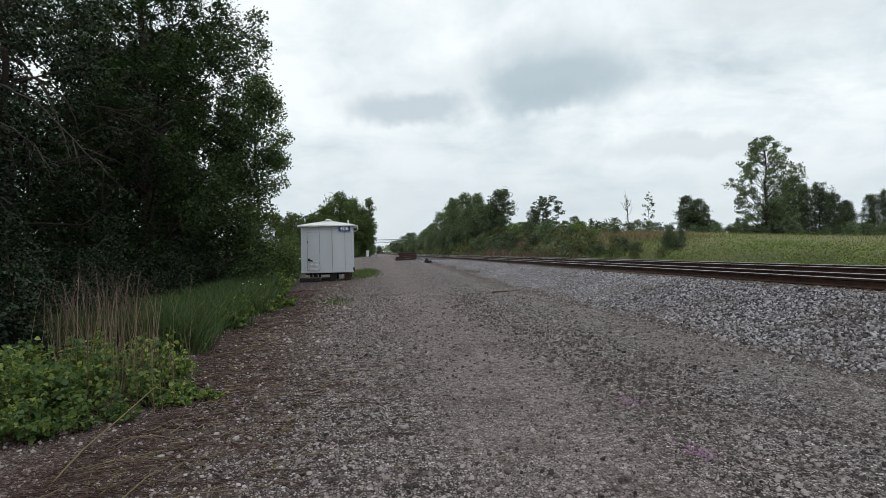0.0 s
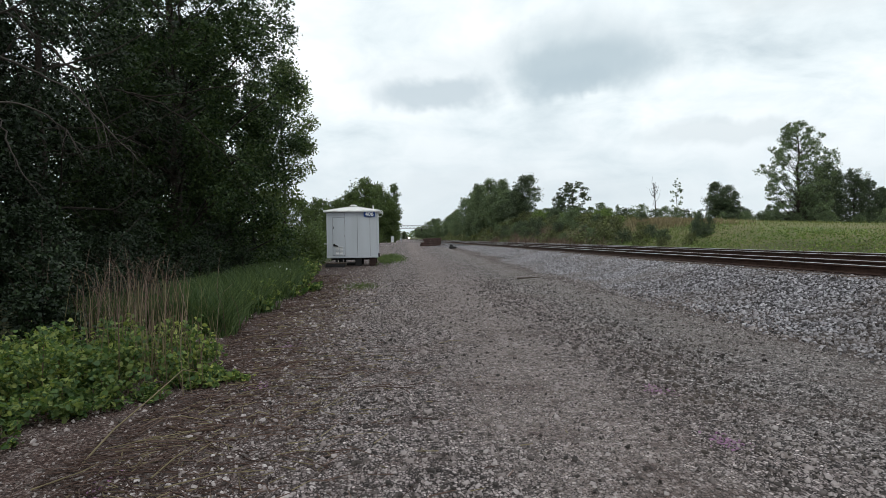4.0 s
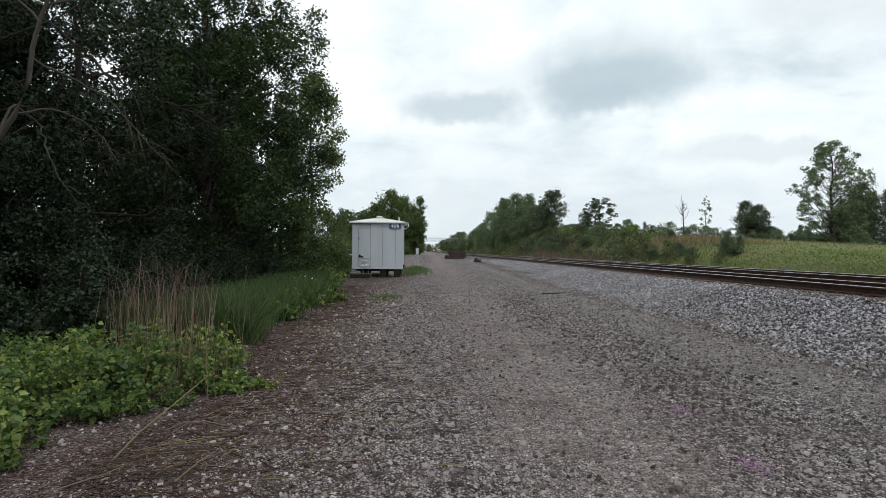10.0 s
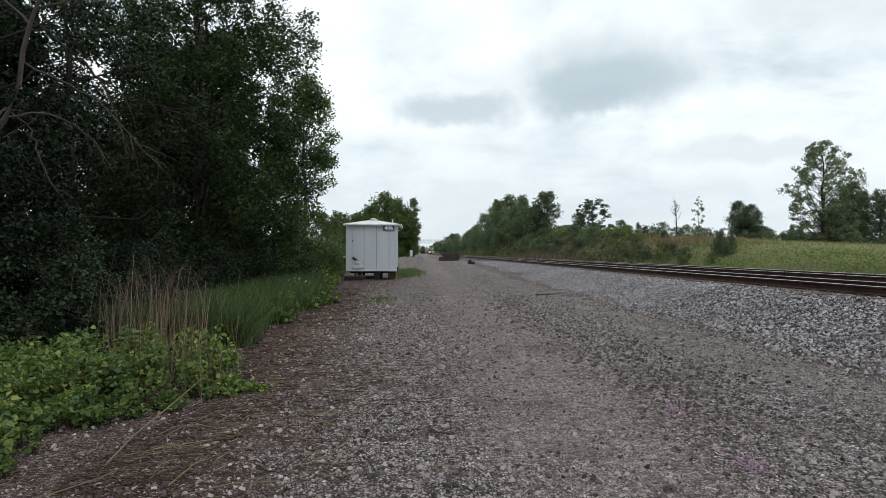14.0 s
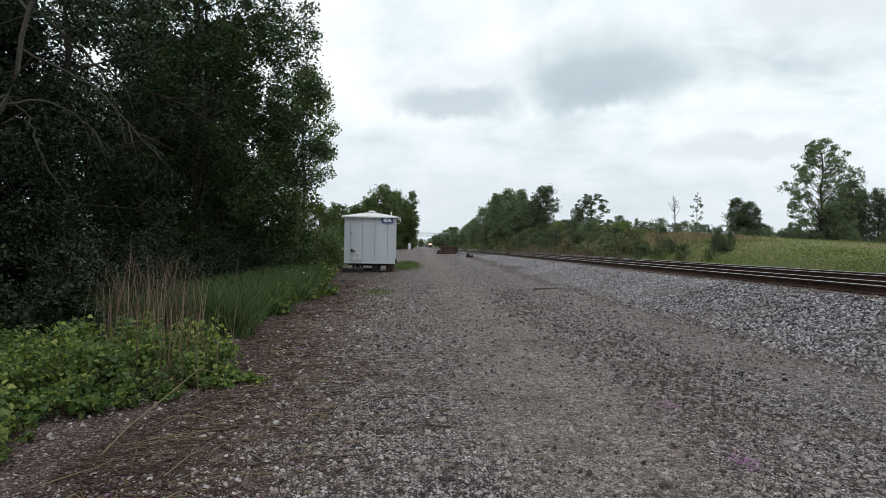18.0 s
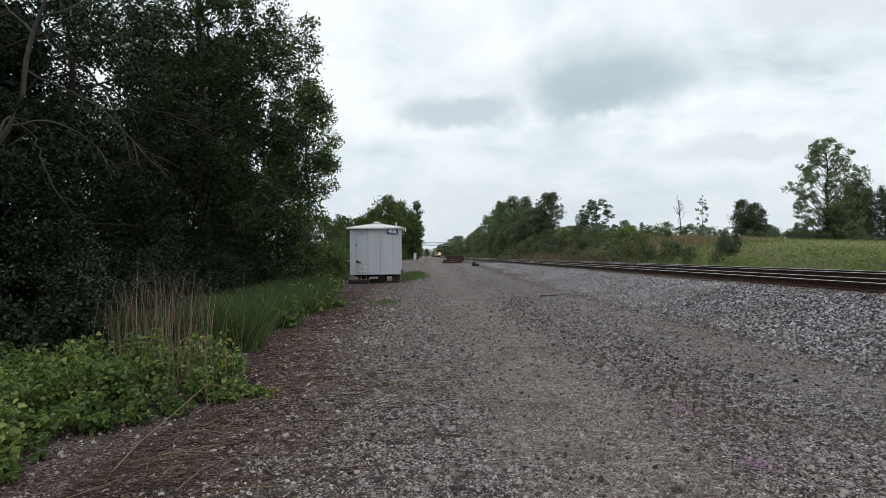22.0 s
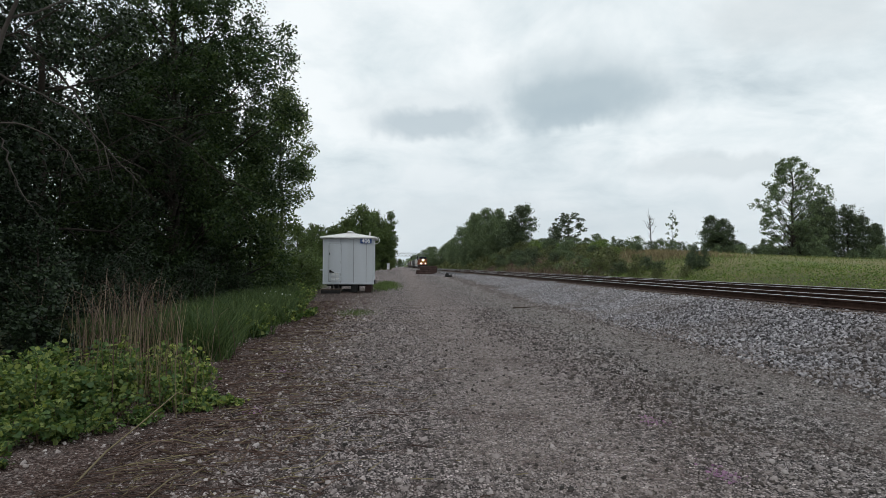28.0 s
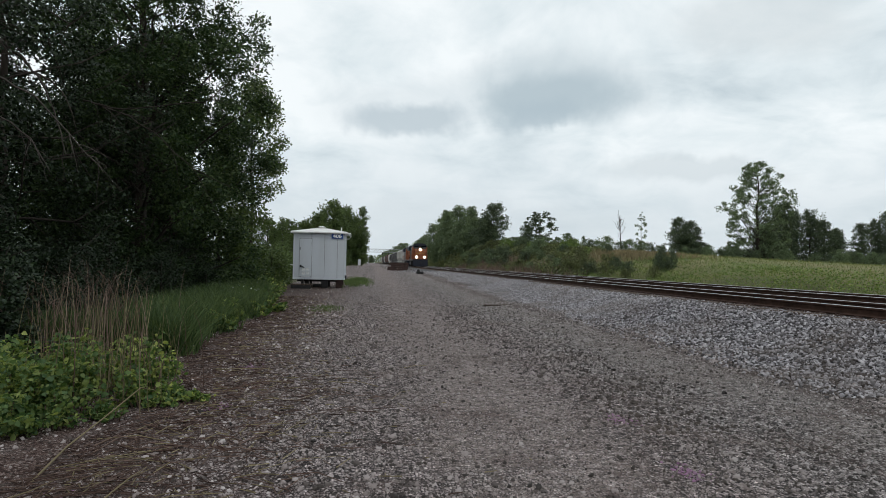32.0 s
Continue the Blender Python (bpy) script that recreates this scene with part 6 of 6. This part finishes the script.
def build_loco(name, label):
    """A six-axle diesel, its front towards -y, its foot on the rail tops."""
    th = thing(name, pose(0, 0, 0), label, "locomotive", "locomotives")
    L = 22.0
    loco_wheels(th, 4.2, 3, 1.85)
    loco_wheels(th, L - 4.2, 3, 1.85)
    part("underframe", box((0, L / 2, 1.38), (3.05, L - 0.6, 0.26), 0.03), M_BLUE, th)
    part("fuel_tank", box((0, L / 2, 0.80), (2.7, 5.2, 0.95), 0.15), M_BLACK, th)
    part("pilot", prism([(0.0, 0.14), (0.0, 1.45), (0.5, 1.45), (0.5, 0.30)], "x", -1.45, 1.45), M_BLUE, th, "dark blue pilot plate")
    part("coupler", box((0, -0.25, 0.85), (0.28, 0.6, 0.28), 0.05), M_BLACK, th)
    part("anticlimber", box((0, 0.05, 1.58), (2.5, 0.25, 0.16), 0.03), M_ORANGE, th)
    # nose
    part("nose", prism([(0.95, 1.5), (0.95, 3.05), (1.10, 3.56), (2.3, 3.62), (2.3, 1.5)], "x", -1.05, 1.05), M_ORANGE, th, "orange sloping nose")
    part("headlamp_housing", box((0, 1.02, 3.44), (0.66, 0.14, 0.40), 0.05), M_BLACK, th)
    part("nose_band", box((0, 0.935, 2.72), (1.7, 0.03, 0.20), 0.006), M_YELLOW, th, "yellow stripe across the nose")
    part("nose_door", box((0.28, 0.93, 2.1), (0.62, 0.05, 1.2), 0.01), M_ORANGE, th)
    # cab
    cab = part("cab", prism([(-1.53, 1.5), (-1.53, 4.05), (-1.15, 4.55), (-0.5, 4.72), (0.5, 4.72), (1.15, 4.55), (1.53, 4.05), (1.53, 1.5)], "y", 2.3, 5.2), M_ORANGE, th, "orange cab")
    part("cab_roof", prism([(-1.55, 4.08), (-1.17, 4.59), (-0.5, 4.76), (0.5, 4.76), (1.17, 4.59), (1.55, 4.08), (1.50, 4.02), (-1.50, 4.02)], "y", 2.25, 5.25), M_BLUE, cab, "dark blue cab roof")
    for s in (-1, 1):
        part("windscreen", box((s * 0.73, 2.27, 3.98), (1.15, 0.04, 0.60), 0.02), M_GLASS, cab, "dark windscreen pane")
        part("side_window", box((s * 1.54, 3.9, 3.55), (0.04, 1.4, 0.62), 0.02), M_GLASS, cab, "dark side window")
    part("number_board", box((0, 2.24, 4.42), (1.9, 0.06, 0.26), 0.02), M_BLUE, cab)
    for s in (-0.09, 0.09):
        part("headlight", cyl((s, 0.99, 3.44), (s, 0.90, 3.44), 0.17, seg=14), M_LAMP if name == "lead_locomotive" else M_GLASS, cab, "lit headlight" if name == "lead_locomotive" else "")
    for s in (-0.80, 0.80):
        part("ditch_light", cyl((s, -0.10, 1.94), (s, -0.14, 1.94), 0.17, seg=14), M_LAMP if name == "lead_locomotive" else M_GLASS, th, "lit ditch light" if name == "lead_locomotive" else "")
        part("ditch_lamp_housing", box((s, 0.02, 1.94), (0.40, 0.24, 0.40), 0.05), M_BLACK, th)
    # hood
    part("hood", prism([(-0.95, 1.5), (-0.95, 3.95), (-0.7, 4.25), (0.7, 4.25), (0.95, 3.95), (0.95, 1.5)], "y", 5.2, L - 1.2), M_BLUE, th, "dark blue engine hood")
    part("hood_band", box((0, 8.6, 2.9), (1.94, 6.4, 1.3), 0.02), M_ORANGE, th, "orange lettering band")
    part("radiator", prism([(-1.5, 3.55), (-1.5, 4.3), (-1.1, 4.62), (1.1, 4.62), (1.5, 4.3), (1.5, 3.55)], "y", L - 6.2, L - 1.6), M_BLUE, th, "flared radiator housing")
    part("exhaust", box((0, 12.0, 4.4), (0.9, 1.4, 0.35), 0.05), M_BLACK, th)
    part("roof_blister", box((0, 7.0, 4.38), (1.5, 2.2, 0.3), 0.06), M_BLUE, th)
    # walkway rails
    for s in (-1, 1):
        part("handrail", cyl((s * 1.46, 0.6, 2.55), (s * 1.46, L - 0.6, 2.55), 0.022, seg=6), M_ORANGE, th)
        for i in range(12):
            y = 0.6 + i * (L - 1.2) / 11
            part("stanchion", cyl((s * 1.46, y, 1.5), (s * 1.46, y, 2.55), 0.02, seg=6), M_ORANGE, th)
        for i in range(3):
            part("step", box((s * 1.3, 0.75, 0.45 + i * 0.38), (0.5, 0.3, 0.04), 0.01), M_BLACK, th)
        part("end_rail", cyl((s * 0.5, 0.12, 2.5), (s * 1.4, 0.12, 2.5), 0.022, seg=6), M_ORANGE, th)
    return th


def build_hopper(mat, label):
    th = thing("hopper_car", pose(0, 0, 0), label, "freight car", "freight cars")
    L = 16.5
    for y in (2.2, L - 2.2):
        loco_wheels(th, y, 2, 1.78, 0.46)
    part("body", prism([(-1.0, 1.15), (-1.57, 2.0), (-1.57, 4.0), (-1.05, 4.5), (1.05, 4.5), (1.57, 4.0), (1.57, 2.0), (1.0, 1.15)], "y", 1.5, L - 1.5), mat, th)
    part("sill", box((0, L / 2, 1.1), (2.9, L - 0.6, 0.28), 0.03), mat, th)
    for i in range(4):
        y = 2.6 + i * (L - 5.2) / 3
        part("bay", box((0, y, 0.85), (1.9, 1.7, 0.7), 0.12, None, None, 1.25), mat, th)
    for i in range(14):
        y = 1.9 + i * (L - 3.8) / 13
        for s in (-1, 1):
            part("rib", box((s * 1.58, y, 3.0), (0.07, 0.09, 2.0), 0.01), mat, th)
    part("running_board", box((0, L / 2, 4.62), (1.5, L - 2.6, 0.06), 0.01), M_GALV, th)
    for i in range(4):
        part("hatch", box((0, 3.2 + i * (L - 6.4) / 3, 4.56), (0.7, 1.8, 0.14), 0.03), mat, th)
    for y in (0.9, L - 0.9):
        part("ladder", box((1.2, y, 2.6), (0.5, 0.06, 2.8), 0.01), mat, th)
    return th


def build_tank(mat, label):
    th = thing("tank_car", pose(0, 0, 0), label, "freight car", "freight cars")
    L = 17.0
    for y in (2.2, L - 2.2):
        loco_wheels(th, y, 2, 1.78, 0.46)
    pts = [(0, 1.0, 2.75), (0, 1.12, 2.75), (0, 1.5, 2.75), (0, 2.0, 2.75), (0, L - 2.0, 2.75), (0, L - 1.5, 2.75), (0, L - 1.12, 2.75), (0, L - 1.0, 2.75)]
    V, F = tubes([(pts, [0.05, 0.8, 1.35, 1.5, 1.5, 1.35, 0.8, 0.05])], 24)
    part_np("tank", V, F, mat, th, "", True)
    part("sill", box((0, L / 2, 1.1), (0.8, L - 0.4, 0.4), 0.03), M_BLACK, th)
    part("dome", cyl((0, L / 2, 4.1), (0, L / 2, 4.62), 0.55, seg=16), mat, th)
    part("platform", box((0, L / 2, 4.25), (2.2, 2.4, 0.06), 0.01), M_GALV, th)
    return th


def build_boxcar(mat, label):
    th = thing("box_car", pose(0, 0, 0), label, "freight car", "freight cars")
    L = 17.5
    for y in (2.2, L - 2.2):
        loco_wheels(th, y, 2, 1.78, 0.46)
    part("body", box((0, L / 2, 2.85), (3.05, L - 1.0, 3.5), 0.05), mat, th)
    part("roof", prism([(-1.56, 4.55), (-1.56, 4.62), (0, 4.8), (1.56, 4.62), (1.56, 4.55)], "y", 0.45, L - 0.45), M_GALV, th)
    for s in (-1, 1):
        part("sliding_door", box((s * 1.56, L / 2, 2.75), (0.08, 3.2, 3.1), 0.02), mat, th)
        for i in range(12):
            part("rib", box((s * 1.55, 0.9 + i * (L - 1.8) / 11, 2.85), (0.06, 0.1, 3.3), 0.01), mat, th)
    return th


TRAIN = []
SPEED, FRONT_END = 34.0, 131.0


def build_train():
    at = 0.0
    lead = build_loco("lead_locomotive", "orange-nosed dark blue diesel locomotive with lit headlights leading a train")
    TRAIN.append((lead, at))
    second = build_loco("trailing_locomotive", "orange and dark blue diesel locomotive coupled behind the leader")
    at += 22.9
    TRAIN.append((second, at))
    at += 22.9
    protos = {"white": (build_hopper(M_CARGREY, "pale grey covered hopper car in the train"), 17.2), "dark": (build_hopper(M_CARDARK, "dark grey covered hopper car in the train"), 17.2),
              "tank": (build_tank(M_BLACK, "black cylindrical tank car in the train"), 17.6), "box": (build_boxcar(M_CARBROWN, "brown steel box car in the train"), 18.2)}
    used = set()
    for kind in "white white dark dark tank dark tank white box dark box dark white tank tank dark box white".split():
        th, ln = protos[kind]
        if kind in used:
            th = copy_thing(th, pose(0, 0, 0))
        used.add(kind)
        TRAIN.append((th, at))
        at += ln


build_train()
build_ties()


def motions():
    times = [0.0, 0.1] + [float(i) for i in range(1, 32)] + [31.9, 32.0]
    for th, back in TRAIN:
        walk(th, [(t, pose(TRACKS[0], FRONT_END + SPEED * (32.0 - t) + back, RAIL_TOP)) for t in times])


motions()
